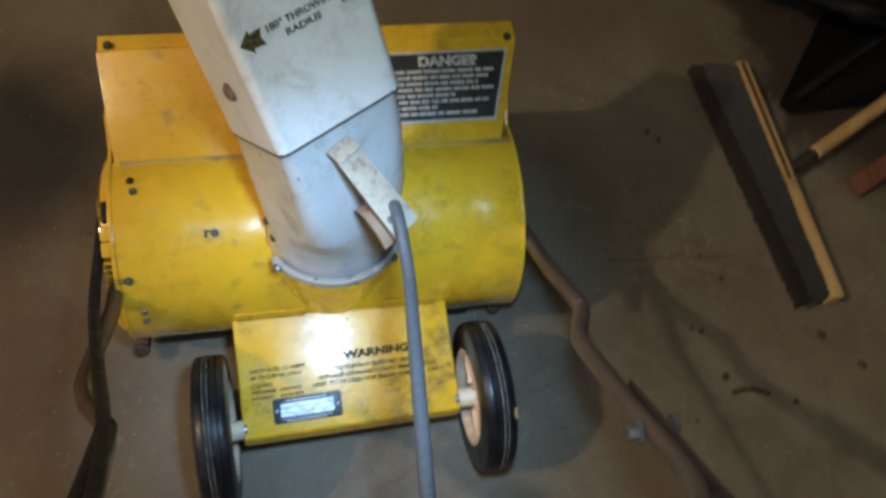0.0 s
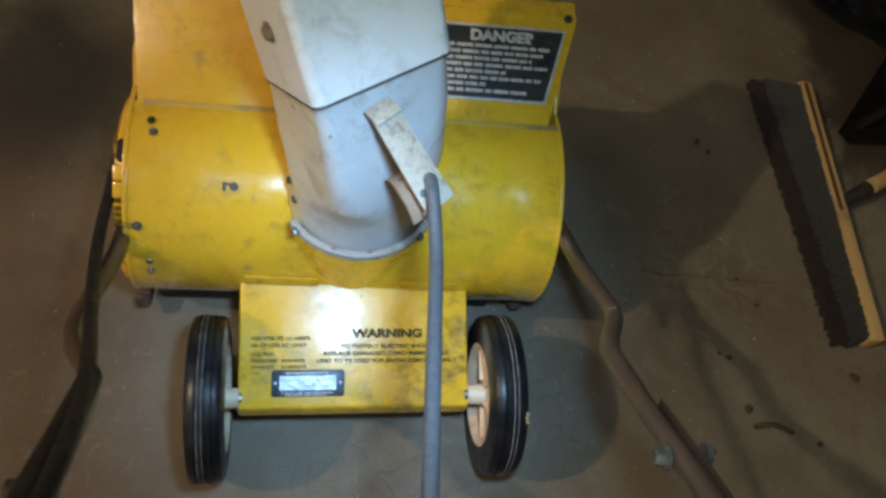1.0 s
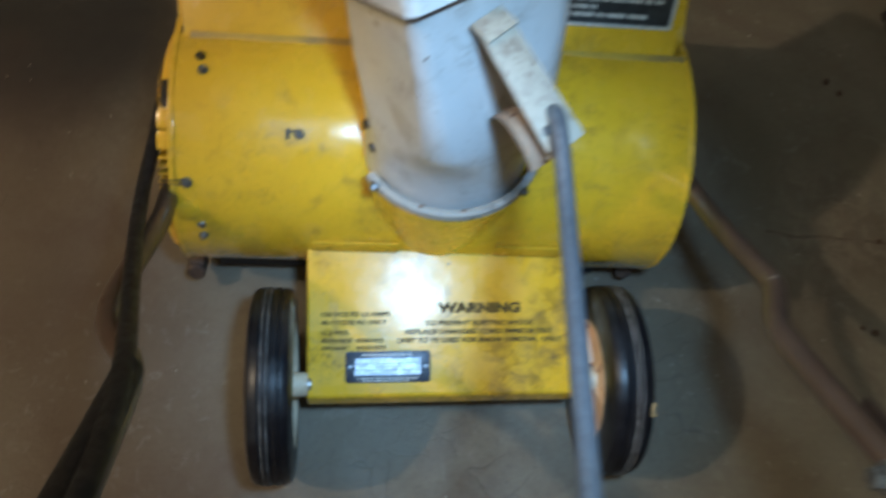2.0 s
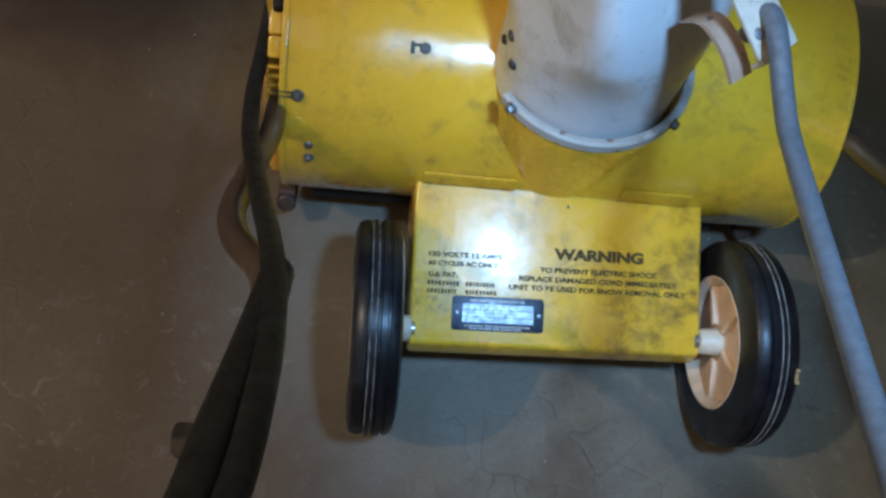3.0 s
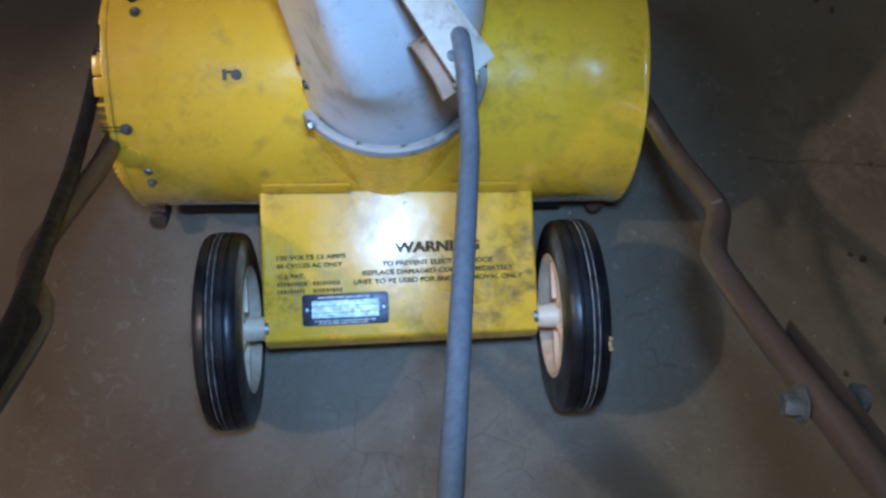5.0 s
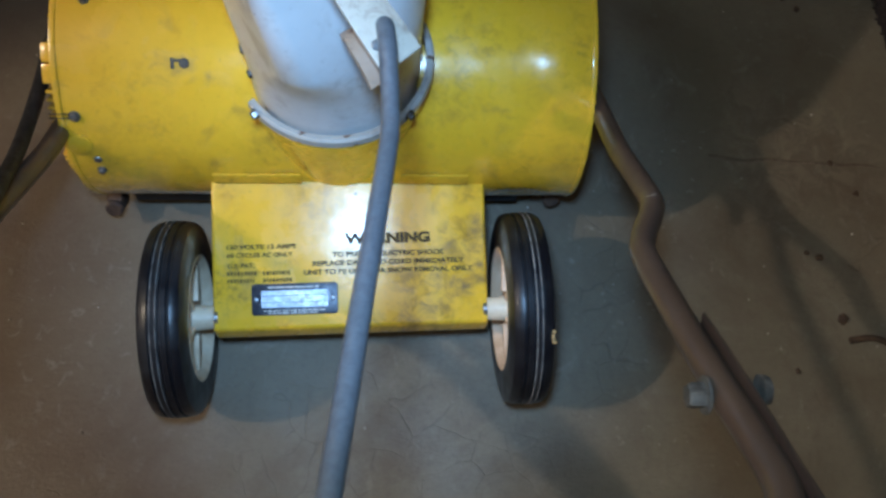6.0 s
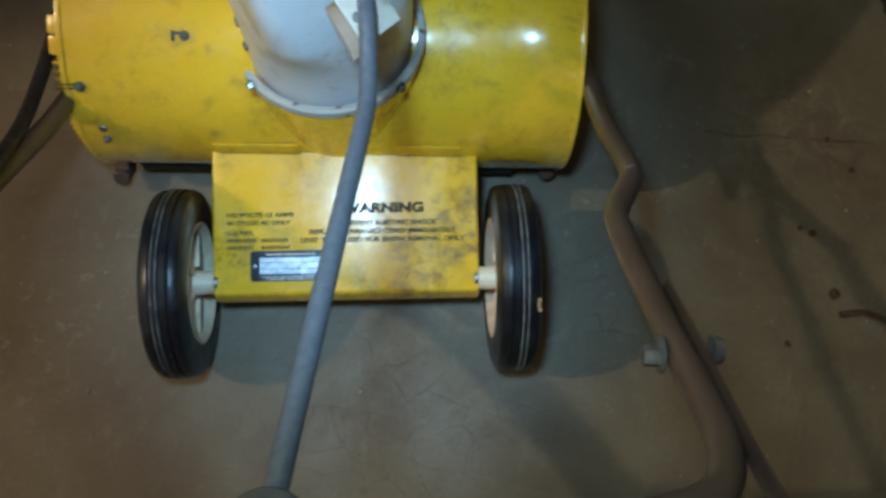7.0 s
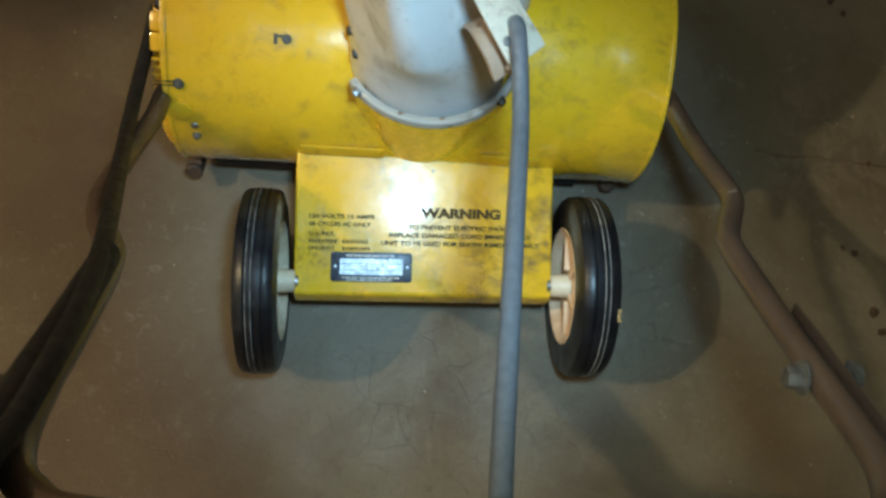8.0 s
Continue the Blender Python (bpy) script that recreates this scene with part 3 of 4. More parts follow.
arrow = [(-0.011, 0), (-0.0005, 0.0095), (-0.0005, 0.0058), (0.010, 0.0068), (0.0078, 0), (0.010, -0.0068), (-0.0005, -0.0058), (-0.0005, -0.0095)]
part("arrow_mark", prism(arrow, 0.0003, cap_m(0.015, 0.095, 0.0006)), INK, cap, "black printed arrow")
part("arrow_mark", prism([(-x, y) for x, y in arrow][::-1], 0.0003, cap_m(0.107, 0.096, 0.0006)), INK, cap, "black printed arrow")
lettering("print_line", "180° THROWING", cap_m(0.062, 0.0985, 0.0006), 0.066, 0.0062, INK, cap, "black printed words 180 degrees THROWING")
lettering("print_line", "RADIUS", cap_m(0.060, 0.0890, 0.0006), 0.033, 0.0058, INK, cap, "black printed word RADIUS")

# bracket on the neck, with the crank rod hooked through it
br_a, br_b = Vector((0.001, -0.062, 0.452)), Vector((0.0465, -0.113, 0.4165))
bd = (br_b - br_a).normalized()
bs_v = bd.cross(Vector((0.25, -0.25, 1))).normalized()
bu = bs_v.cross(bd)
BR = Matrix.Translation(br_a) @ Matrix((bs_v, bd, bu)).transposed().to_4x4()
L_BR = (br_b - br_a).length
bracket = part("bracket", join(
    prism([(-0.0125, -0.002), (0.0125, -0.002), (0.0150, L_BR * 0.6), (0.0165, L_BR), (0.0130, L_BR + 0.004), (-0.0125, L_BR + 0.004), (-0.0135, L_BR), (-0.0125, L_BR * 0.6)], 0.0025, BR, 0.0008),
    box((0.0255, 0.016, 0.0030), BR @ pose(0, -0.005, -0.001, 24), 0.0010),
    box((0.0290, 0.0025, 0.009), BR @ pose(0.001, L_BR + 0.003, -0.0050), 0.0008),
    prism([(0.004, -0.002), (L_BR * 0.92, -0.002), (L_BR * 0.86, -0.010), (0.03, -0.022), (0.004, -0.026)], 0.0025, BR @ Matrix(((0, 0, 1, -0.0110), (1, 0, 0, 0), (0, 1, 0, 0), (0, 0, 0, 1))), 0.0006)), DIRTY_WHITE, thrower, "grimy white steel bracket on the chute")
part("bracket_rivet", lathe([(0, 0.0012), (0.0024, 0.0010), (0.0034, 0), (0, 0)], BR @ pose(0.0095, L_BR - 0.012, 0.0), 18, False), WORN_STEEL, bracket)
# the lower leg of the bracket, a bent flat strip that carries the rod's foot
leg_path = [Vector(p) for p in ((0.014, -0.070, 0.380), (0.0165, -0.086, 0.400), (0.0220, -0.099, 0.404), (0.0290, -0.110, 0.400), (0.0345, -0.119, 0.393))]
leg_side = Vector((0.80, 0.60, 0.0)) * 0.0075
leg_off = Vector((0.0005, -0.0005, 0.0012))
# its brown holds both rust and the shade under the bracket
part("bracket_leg", loft([[p - leg_side - leg_off, p + leg_side - leg_off, p + leg_side + leg_off, p - leg_side + leg_off] for p in smooth_path(leg_path, 5)]), RUST_SHADE_WHITE, bracket, "lower leg of the bracket, browned by rust and painted shade")
rod = part("crank_rod", tube([(0.0360, -0.098, 0.404), (0.0365, -0.0985, 0.420), (0.0372, -0.102, 0.4275), (0.0383, -0.112, 0.4290), (0.0395, -0.130, 0.4265), (0.0403, -0.150, 0.4235), (0.0402, -0.168, 0.4235), (0.0388, -0.184, 0.4280), (0.0340, -0.225, 0.4435), (0.0240, -0.310, 0.4770), (0.0160, -0.378, 0.5040), (0.0137, -0.400, 0.5128), (0.0112, -0.422, 0.5210)], 0.0055, 14, 6), ROD, thrower, "dull grey steel crank rod")

# ---- motor box over the axle, with its print and rating plate ----
BM = pose(0, 0, 0, 0, 0, 1.7)
B1, B2 = Vector((0, -0.0555, 0.1300)), Vector((0, -0.1842, 0.0871))
bslope = (B1 - B2).normalized()
bnorm = Vector((1, 0, 0)).cross(bslope)


def box_m(x, y, lift=0.0):
    """Axes on the sloping lid: x along the machine, y up the slope, z out of it; y is the plan's."""
    k = (y - B2.y) / (B1.y - B2.y)
    p = B2 + (B1 - B2) * k + bnorm * lift
    return BM @ Matrix.Translation((x, p.y, p.z)) @ Matrix((Vector((1, 0, 0)), bslope, bnorm)).transposed().to_4x4()


LB = (B1 - B2).length


def motor_box():
    prof = [(B1.y + 0.012, 0.1335), (B1.y, B1.z), (B2.y, B2.z), (B2.y - 0.0015, B2.z - 0.021), (B2.y + 0.006, B2.z - 0.022), (B2.y + 0.03, 0.052), (-0.045, 0.052), (B1.y + 0.012, 0.075)]
    bm = bmesh.new()
    f = bm.faces.new([bm.verts.new((-0.1245, y, z)) for y, z in prof])
    r = bmesh.ops.extrude_face_region(bm, geom=[f])
    bmesh.ops.translate(bm, verts=[v for v in r["geom"] if isinstance(v, bmesh.types.BMVert)], vec=(0.249, 0, 0))
    bmesh.ops.recalc_face_normals(bm, faces=bm.faces[:])
    bmesh.ops.bevel(bm, geom=bm.edges[:], offset=0.003, segments=3, affect="EDGES", profile=0.55)
    bm.transform(BM)
    return bm


mbox = part("motor_box", motor_box(), YELLOW_BOX, thrower, "worn yellow motor box with black printed warning")
for x, w in ((-0.079, 0.078), (0.080, 0.060)):
    part("top_flange", box((w, 0.015, 0.0016), drum_frame(x, 175.5, 0.0018), 0.0006), YELLOW_BOX, mbox)
part("side_lip", box((0.002, 0.008, 0.012), BM @ pose(-0.1262, -0.176, 0.081), 0.0006), YELLOW_BOX, mbox)
lettering("print_line", "WARNING", box_m(0.034, -0.1085, 0.0006), 0.078, 0.0100, INK, mbox, "black printed word WARNING", 0.052)
for text, y, x, w in (("TO PREVENT ELECTRIC SHOCK", -0.1218, 0.0345, 0.102), ("REPLACE DAMAGED CORD IMMEDIATELY", -0.1292, 0.0345, 0.138), ("UNIT TO BE USED FOR SNOW REMOVAL ONLY", -0.1366, 0.0345, 0.154)):
    lettering("print_line", text, box_m(x, y, 0.0006), w, 0.0046, INK, mbox)
for text, y, w in (("120 VOLTS 12 AMPS", -0.1135, 0.062), ("60 CYCLES AC ONLY", -0.1205, 0.059)):
    lettering("print_line", text, box_m(-0.111 + w / 2, y, 0.0006), w, 0.0042, INK, mbox)
lettering("print_line", "U.S. PAT.", box_m(-0.0985, -0.1295, 0.0006), 0.024, 0.0042, INK, mbox)
bars("number_print", [(-0.111 + g * 0.032, -0.0066 * i, 0.026, 0.0036) for i in range(2) for g in range(2)], box_m(0, -0.1362, 0.0006), INK, mbox, "worn lines of black figures", (0.35, 0.6), 0.32)
plate = part("rating_plate", prism([(x - 0.051, y) for x, y in rounded_rect(0.0775, 0.0285, 0.003, 32)], 0.0009, box_m(0, -0.1590, 0.0012), 0.0003), PLATE_BLUE, mbox, "blue-black rating plate")
part("plate_field", box((0.060, 0.0155, 0.0005), box_m(-0.051, -0.1588, 0.0014), 0.0001, 1), ALUMINIUM, plate, "bright bare aluminium field")
bars("plate_print", [(-0.075, 0.0108, 0.046, 0.0016), (-0.079, -0.0103, 0.056, 0.0013), (-0.075, -0.0125, 0.044, 0.0013)], box_m(0, -0.1590, 0.0015), LABEL_INK, plate)
bars("plate_rules", [(-0.080, 0.0030, 0.057, 0.0006), (-0.080, -0.0030, 0.057, 0.0006)], box_m(0, -0.1588, 0.0018), PLATE_BLUE, plate)
for x in (-0.0855, -0.0165):
    part("rivet", lathe([(0, 0.0016), (0.0016, 0.0012), (0.0022, 0), (0, 0)], box_m(x, -0.1588, 0.0013), 16, False), ALUMINIUM, plate)

# ---- axle and wheels ----
AX = Vector((0, -0.172, 0.0882))
TILT_W = 1.7
WH = pose(0, 0, 0, 0, 0, TILT_W)
for e in (-1, 1):
    part("axle_end", tube([WH @ Vector((e * x, AX.y, AX.z)) for x in (0.120, 0.150, 0.172)], 0.0062, 12, 2), STEEL, thrower)
part("underframe", box((0.380, 0.006, 0.014), pose(-0.022, -0.036, 0.050)), MATT_BLACK, thrower)


def wheel(x, rim_mat, rim_label):
    m = WH @ Matrix.Translation((x, AX.y, AX.z)) @ Matrix(((0, 0, 0.97, 0), (0, 0.978, 0, 0), (-0.978, 0, 0, 0), (0, 0, 0, 1)))
    w = part("wheel", lathe([(0.058, -0.019), (0.064, -0.0200), (0.079, -0.0195), (0.0865, -0.0172), (0.0888, -0.0140), (0.0897, -0.0085), (0.0880, -0.0078), (0.0880, -0.0062), (0.0899, -0.0055), (0.0899, -0.0008), (0.0880, 0.0), (0.0880, 0.0018), (0.0899, 0.0026), (0.0898, 0.0070), (0.0878, 0.0076), (0.0878, 0.0094), (0.0893, 0.0102), (0.0886, 0.0140), (0.0865, 0.0172), (0.079, 0.0195), (0.064, 0.0200), (0.058, 0.019)], m, 96), RUBBER, thrower, "worn ribbed black rubber tyre on a plastic wheel")
    for z in (0.0022, 0.0066) if x > 0 else (-0.0012, -0.0058):
        part("worn_rib", lathe([(0.0896, z - 0.0006), (0.0902, z), (0.0896, z + 0.0006)], m, 96, False), SCUFF, w, "scuffed pale rib edge")
    rim = part("rim", lathe([(0.0125, -0.011), (0.050, -0.008), (0.0545, -0.0175), (0.0575, -0.0195), (0.0592, -0.0185), (0.0592, 0.0185), (0.0575, 0.0195), (0.0545, 0.0175), (0.050, 0.008), (0.0125, 0.011)], m, 72), rim_mat, w, rim_label)
    for k in range(5):
        for s in (-1, 1):
            part("spoke", box((0.036, 0.007, 0.008), m @ pose(0, 0, 0, 0, 0, 72 * k + 20) @ pose(0.0335, 0, s * 0.0105, 0, s * 4, 0), 0.0022), rim_mat, rim)
    part("hub", lathe([(r, (-z if x > 0 else z)) for r, z in ((0.0062, -0.013), (0.0115, -0.013), (0.0135, -0.010), (0.0135, 0.010), (0.0118, 0.014), (0.0108, 0.0295), (0.0100, 0.0310), (0.0062, 0.0310))], m, 32), CREAM, w)
    return w


wl = wheel(-0.1530, CREAM, "cream plastic rim")
# the right rim's tan paints in the warm shade beside the box
wr = wheel(0.1535, SHADE_TAN, "plastic rim, tan from painted warm shade")
mm = WH @ Matrix.Translation((0.1535, AX.y, AX.z)) @ Matrix(((0, 0, 1, 0), (0, 1, 0, 0), (-1, 0, 0, 0), (0, 0, 0, 1)))
part("paint_fleck", join(*[box((0.0016, ly, 0.004), mm @ pose(0, 0, 0, 0, 0, a) @ pose(0.0862, 0, z * 0.97, 0, 25, 0), 0.0005, 1) for a, z, ly in ((214, 0.0150, 0.005), (217, 0.0165, 0.003), (211, 0.0160, 0.003))]), LATH, wr, "fleck of yellow paint")

# skid feet under the drum's ends
for x, y in ((-0.236, -0.030), (0.206, -0.018)):
    part("skid_foot", join(box((0.016, 0.035, 0.028), pose(x, y + 0.01, 0.035, 20), 0.004), lathe([(0, -0.012), (0.008, -0.012), (0.009, -0.010), (0.009, 0.010), (0.007, 0.012), (0, 0.012)], pose(x, y - 0.008, 0.032, 60), 20, False)), RUST_AND_SHADE, thrower)

# ---- handle ----
arm_r = [(0.2235, 0.020, 0.166), (0.2225, -0.022, 0.198), (0.2195, -0.090, 0.252), (0.2235, -0.138, 0.288), (0.2220, -0.163, 0.308), (0.2060, -0.195, 0.331), (0.2010, -0.214, 0.346), (0.2030, -0.262, 0.384), (0.2070, -0.310, 0.421), (0.2110, -0.345, 0.449), (0.2110, -0.371, 0.471), (0.1985, -0.394, 0.491), (0.162, -0.405, 0.502), (0.100, -0.409, 0.507), (0.0, -0.410, 0.508)]
left = [(-0.150, -0.406, 0.503), (-0.185, -0.396, 0.493), (-0.201, -0.378, 0.474), (-0.206, -0.347, 0.446), (-0.207, -0.300, 0.402), (-0.209, -0.255, 0.360), (-0.216, -0.232, 0.338), (-0.235, -0.205, 0.312), (-0.2435, -0.178, 0.288), (-0.2430, -0.150, 0.267), (-0.239, -0.110, 0.238), (-0.236, -0.075, 0.213), (-0.238, -0.045, 0.190), (-0.239, 0.0, 0.160)]
lower = part("lower_handle", tube(arm_r + left, 0.0085, 16, 6), BROWN, thrower, "brown painted tubular handle with bent arms")
# the grommet where the rod passes the cross bar
part("rod_guide", join(lathe([(0.0085, -0.004), (0.0165, -0.004), (0.0185, -0.001), (0.0185, 0.003), (0.0150, 0.005), (0.0125, 0.003), (0.0085, 0.003)], pose(0.0132, -0.412, 0.5200, 12), 40), lathe([(0.0062, -0.008), (0.0092, -0.008), (0.0092, 0.010), (0.0062, 0.010)], pose(0.0130, -0.413, 0.5190, 101), 28)), DARKSTEEL, lower, "dull metal rod guide")


def upper_arm(s):
    if s > 0:
        pts = [(0.2125, -0.272, 0.399), (0.2145, -0.300, 0.4220), (0.2170, -0.335, 0.4490), (0.2195, -0.375, 0.4800), (0.224, -0.42, 0.517), (0.232, -0.52, 0.600), (0.238, -0.64, 0.700), (0.242, -0.78, 0.818)]
    else:
        pts = [(-0.2030, -0.252, 0.384), (-0.2060, -0.300, 0.4210), (-0.2085, -0.340, 0.4530), (-0.2120, -0.40, 0.503), (-0.222, -0.45, 0.540), (-0.232, -0.55, 0.625), (-0.242, -0.66, 0.718), (-0.250, -0.78, 0.818)]
    return tube(pts, lambda t: (0.0060 + 0.002 * min(1, t * 2.2) if s > 0 else 0.0100 + 0.005 * min(1, t * 2.2)), 14, 5, lambda t: min(1.0, (0.18 if s > 0 else 0.8) + max(0, t - (0.75 if s > 0 else 0.55)) * 2))


for s in (1, -1):
    # the left tube takes the cord's black, the right one dark brown
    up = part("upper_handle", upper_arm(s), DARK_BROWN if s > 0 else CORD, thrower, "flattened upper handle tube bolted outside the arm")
    at = (0.1985, -0.319, 0.4270) if s > 0 else (-0.2155, -0.345, 0.4530)
    M_N = pose(*at) @ pose(0, 0, 0, 0, -90, 0)
    part("handle_nut", join(lathe([(0, 0), (0.0098, 0), (0.0098, 0.0015), (0, 0.0015)], M_N, 28, False), lathe([(0, 0.001), (0.0068, 0.001), (0.0068, 0.0085), (0.0058, 0.010), (0, 0.010)], M_N, 6, False)), WORN_STEEL if s > 0 else DARKSTEEL, up, "zinc-plated hexagon nut" if s > 0 else "dark hexagon nut")
    if s > 0:
        part("handle_bolt", lathe([(0, 0), (0.0082, 0), (0.0070, 0.0045), (0, 0.006)], pose(0.2235, -0.318, 0.4330) @ pose(0, 0, 0, 0, 90, 0), 24, False), WORN_STEEL, up)

# mains cord: out of the motor end, along the arm to the handle
part("power_cord", tube([(-0.242, 0.098, 0.165), (-0.252, 0.078, 0.188), (-0.250, 0.040, 0.204), (-0.2515, 0.000, 0.206), (-0.2530, -0.040, 0.212), (-0.2480, -0.088, 0.236), (-0.2365, -0.135, 0.278), (-0.2230, -0.185, 0.325), (-0.2110, -0.225, 0.366), (-0.2030, -0.260, 0.398), (-0.1985, -0.295, 0.428), (-0.1970, -0.330, 0.460), (-0.1985, -0.370, 0.494), (-0.208, -0.44, 0.556), (-0.224, -0.54, 0.645), (-0.238, -0.66, 0.745)], 0.0060, 12, 6), CORD, thrower, "black rubber mains cord")

# ---- push broom lying on its side ----
broom = thing("push_broom", "push broom with pine block and dark grey bristles", "broom")
BQ = Vector((0.7020, 0.1460, 0))
bdir = Vector((-0.002, 0.424, 0)).normalized()
BRM = Matrix.Translation(BQ) @ Matrix((Vector((bdir.y, -bdir.x, 0)), bdir, Vector((0, 0, 1)))).transposed().to_4x4()
part("broom_block", box((0.021, 0.428, 0.030), BRM @ pose(0, 0, 0.0155), 0.004), LATH, broom, "pale pine broom block")
part("block_stripe", box((0.006, 0.225, 0.002), BRM @ pose(-0.0005, 0.097, 0.0305), 0.0006), STRIPE, broom, "dark reddish groove")


def bristles(x0, x1, count, spread, mat_seed, z1):
    rng = random.Random(mat_seed)
    verts, faces = [], []
    for i in range(count):
        y = rng.uniform(-0.208, 0.208)
        z = rng.uniform(0.006, z1)
        y2, z2 = y * 1.03 + rng.uniform(-spread, spread), max(0.002, z * 0.92 + rng.uniform(-spread, spread))
        r, n = 0.0016, len(verts)
        for x, yy, zz in ((x0, y, z), (x1 - 0.075 * y - rng.uniform(0, 0.006), y2, z2)):
            verts += [BRM @ Vector((x, yy - r, zz)), BRM @ Vector((x, yy + r, zz)), BRM @ Vector((x, yy, zz + 1.7 * r))]
        faces += [(n, n + 1, n + 4, n + 3), (n + 1, n + 2, n + 5, n + 4), (n + 2, n, n + 3, n + 5), (n + 3, n + 4, n + 5)]
    me = bpy.data.meshes.new("bristles")
    me.from_pydata(verts, [], faces)
    return me


for nm, args, mt in (("bristles", (-0.009, -0.048, 3600, 0.003, 1, 0.028), BRISTLE), ("bristle_fringe", (-0.034, -0.066, 3200, 0.004, 2, 0.024), BRISTLE_TIP)):
    me = bristles(*args)
    me.materials.append(mt)
    ob = tagged(new(nm, me), kind="stuff")
    ob.parent = broom
part("ferrule", lathe([(0.0, -0.005), (0.008, -0.005), (0.0085, 0.0), (0.0115, 0.045), (0.0115, 0.052), (0.0, 0.052)], BRM @ pose(0.012, 0.004, 0.022, 0, 90, 0) @ pose(0, 0, 0, -28, 0, 0), 24, False), DARKSTEEL, broom, "dark metal ferrule")
part("broom_handle", tube([(0.766, 0.178, 0.024), (0.850, 0.222, 0.028), (1.30, 0.458, 0.05), (1.75, 0.69, 0.07)], 0.0115, 14, 3), LATH, broom, "pale wooden broom handle")

# ---- dark clutter beside the broom ----
part_board = tagged(part("wood_offcut", box((0.42, 0.030, 0.020), pose(1.005, 0.208, 0.0105, 0, 0, 26), 0.002), RED_WOOD), "reddish wood offcut lying on the floor", "board")


def crumpled_bag():
    bm = bmesh.new()
    bmesh.ops.create_icosphere(bm, subdivisions=5, radius=1.0)
    for v in bm.verts:
        c = v.co.copy()
        k = 1 + 0.16 * noise.noise(c * 1.7) + 0.10 * (1 - abs(noise.noise(c * 4.0)) * 2) + 0.05 * (1 - abs(noise.noise(c * 9.0)) * 2)
        v.co = Vector((c.x * 0.37 * k, c.y * 0.36 * k, max(-0.001, (c.z * 0.5 + 0.5) * 0.30 * k)))
    return bm


tagged(part("refuse_bag", crumpled_bag(), BLACK_PLASTIC), "crumpled black plastic refuse bag on the floor", "bag").matrix_world = pose(0.99, 0.72, 0.0005)


def scoop():
    """A shovel blade lying face down: a curved sheet, pointed at one corner."""
    bm = bmesh.new()
    rows = []
    for i in range(13):
        u = i / 12
        rows.append([bm.verts.new((0.36 * u, (v - 0.5) * (0.02 + 0.20 * min(1, u * 1.6)), 0.012 + 0.05 * math.sin(math.pi * v) * min(1, u * 2))) for v in (j / 10 for j in range(11))])
    for a, b in zip(rows, rows[1:]):
        for j in range(10):
            bm.faces.new((a[j], a[j + 1], b[j + 1], b[j]))
    bmesh.ops.solidify(bm, geom=bm.faces[:], thickness=0.004)
    return bm


SH = pose(0.752, 0.272, 0.0, 0, 0, 27)
shovel = thing("shovel", "black plastic shovel lying face down on the floor", "shovel")
blade_bm = scoop()
blade_bm.transform(SH)
blade = part("blade", blade_bm, BLACK_PLASTIC, shovel)
part("rib", tube([SH @ Vector((x, 0.0, z)) for x, z in ((0.02, 0.026), (0.12, 0.055), (0.24, 0.068), (0.34, 0.068))], 0.008, 10, 5), BLACK_PLASTIC, blade, "raised middle rib")
part("socket", tube([SH @ Vector((x, 0.0, z)) for x, z in ((0.34, 0.068), (0.40, 0.064), (0.52, 0.056))], 0.018, 16, 4), BLACK_PLASTIC, shovel, "black handle socket")

# ---- crumbs and chips on the floor ----
rng = random.Random(11)


def crumb(r):
    bm = bmesh.new()
    bmesh.ops.create_icosphere(bm, subdivisions=1, radius=r)
    for v in bm.verts:
        v.co *= rng.uniform(0.6, 1.25)
        v.co.z *= 0.6
    return bm


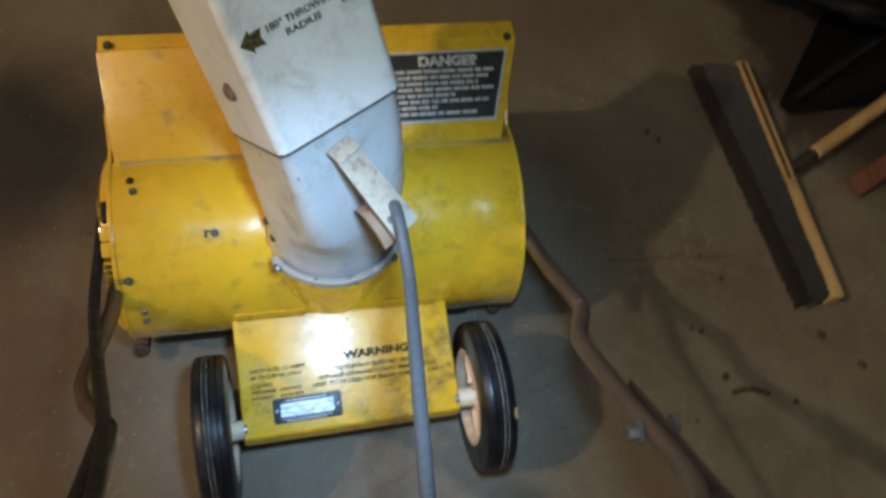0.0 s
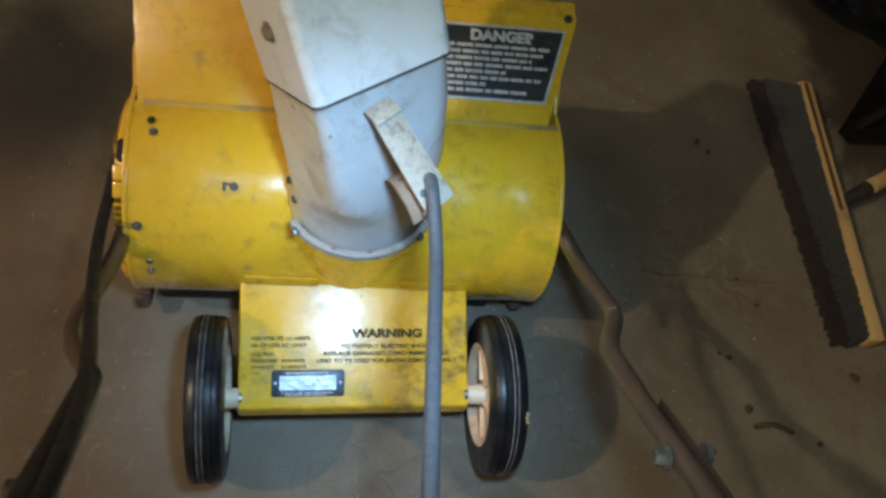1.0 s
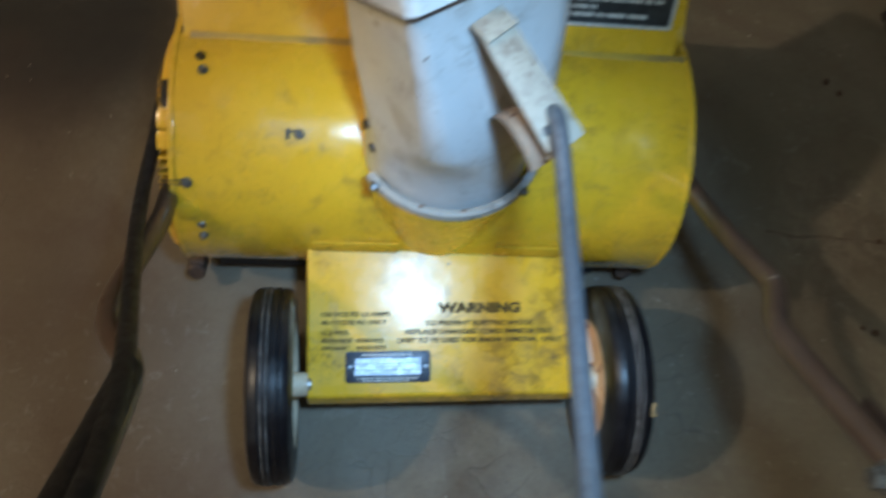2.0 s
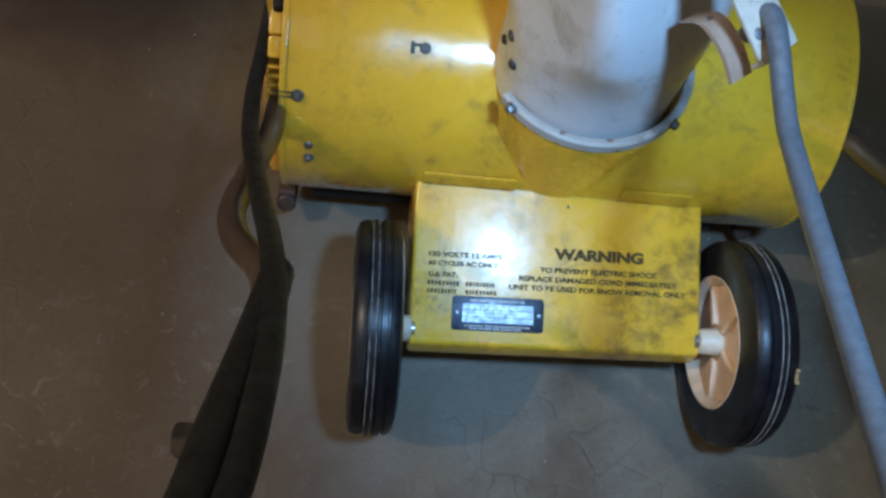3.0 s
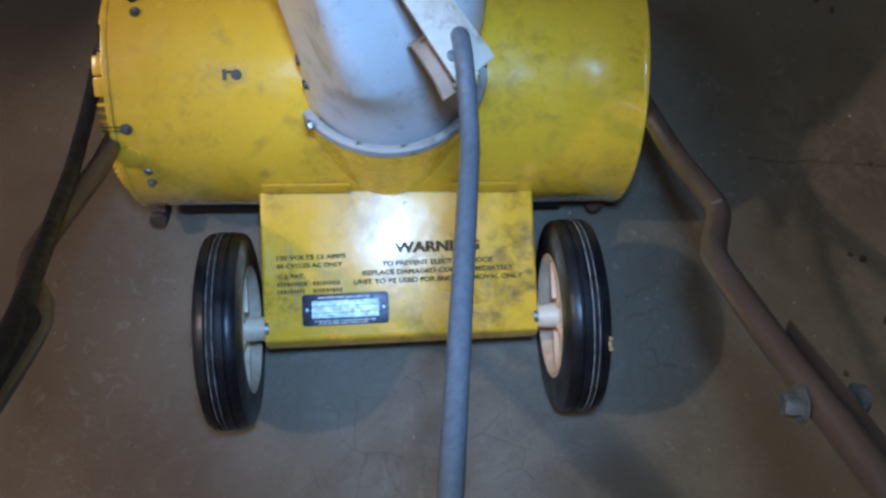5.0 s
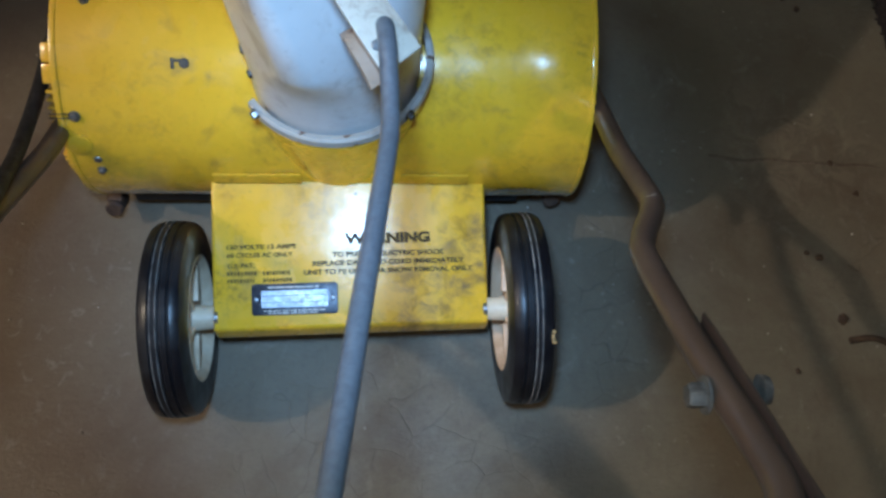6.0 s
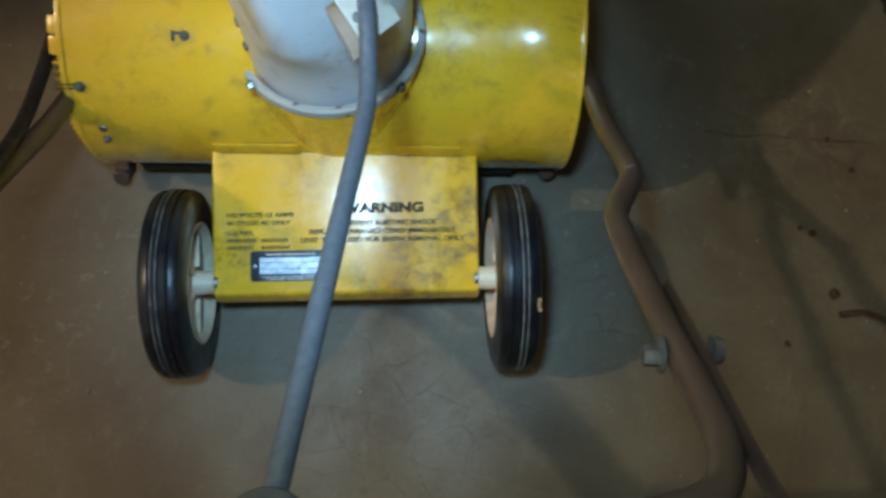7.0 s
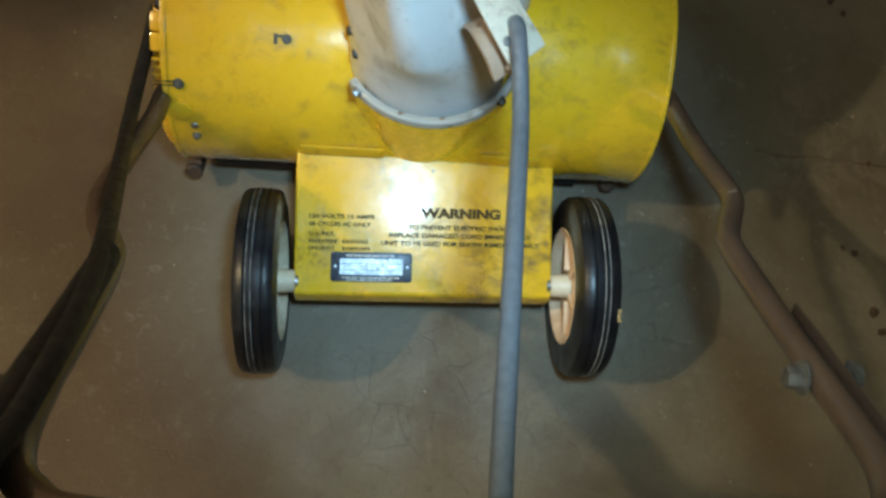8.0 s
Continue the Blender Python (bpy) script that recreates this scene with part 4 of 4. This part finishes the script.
spots = [(0.673, -0.111, 0.0075), (0.718, -0.162, 0.0080), (0.512, -0.155, 0.006), (0.499, -0.086, 0.005), (0.532, 0.028, 0.004), (0.487, -0.080, 0.004), (0.555, -0.01, 0.004), (0.455, -0.21, 0.004), (0.60, -0.20, 0.005), (0.515, 0.252, 0.0055), (0.530, 0.236, 0.005)]
for x, y, r in spots:
    tagged(part("dirt_crumb", crumb(r), CRUMB), "small dark crumb of dirt on the floor", "debris", "crumbs on the floor").matrix_world = pose(x, y, r * 0.35, 0, 0, rng.uniform(0, 360))
part_twig = tagged(part("twig", tube([(0.515, -0.178, 0.004), (0.540, -0.176, 0.005), (0.566, -0.186, 0.004)], 0.0035, 8, 5), CRUMB), "short dark twig on the floor", "debris")
grit = []
for i in range(260):
    x, y, r = rng.uniform(-0.8, 0.9), rng.uniform(-0.6, 0.7), rng.uniform(0.0006, 0.0016)
    b = bmesh.new()
    bmesh.ops.create_icosphere(b, subdivisions=1, radius=r, matrix=Matrix.Translation((x, y, r * 0.5)))
    grit.append(b)
tagged(part("grit", join(*grit), plain("pale_grit", (0.38, 0.35, 0.30), (0.12, 0.09, 0.06), 0.9)), "fine grit scattered on the floor", "grit", kind="stuff")

# an old crack across the concrete, with crumbled edges
edge = []
for k in range(41):
    x = 0.395 + 0.20 * k / 40
    edge.append((x, 0.037 - 0.07 * (x - 0.385) + 0.006 * noise.noise(Vector((x * 22, 1, 0))), 0.0014 + 0.0014 * abs(noise.noise(Vector((x * 60, 5, 0))))))
crack_mesh = loft([[(x, y - w, 0.0004), (x, y + w, 0.0004), (x, y + w * 0.6, 0.0009), (x, y - w * 0.6, 0.0009)] for x, y, w in edge])
part("crack", crack_mesh, plain("crack_dirt", (0.085, 0.066, 0.046), (0.15, 0.12, 0.085), 0.9), floor, "dark dirt-filled crack")

# the bulb under the ceiling
bulb = thing("ceiling_bulb", "bare warm light bulb in a ceiling holder", "lamp")
part("holder", lathe([(0, 0.28), (0.05, 0.28), (0.05, 0.25), (0.022, 0.24), (0.022, 0.13), (0, 0.13)], pose(-2.56, -0.62, 3.12), 28, False), BLACK_PLASTIC, bulb)
part("bulb_glass", lathe([(0.013, 0.13), (0.018, 0.11), (0.030, 0.07), (0.034, 0.045), (0.028, 0.018), (0.0, 0.005)], pose(-2.56, -0.62, 3.12), 28, False), GLASS_WHITE, bulb)
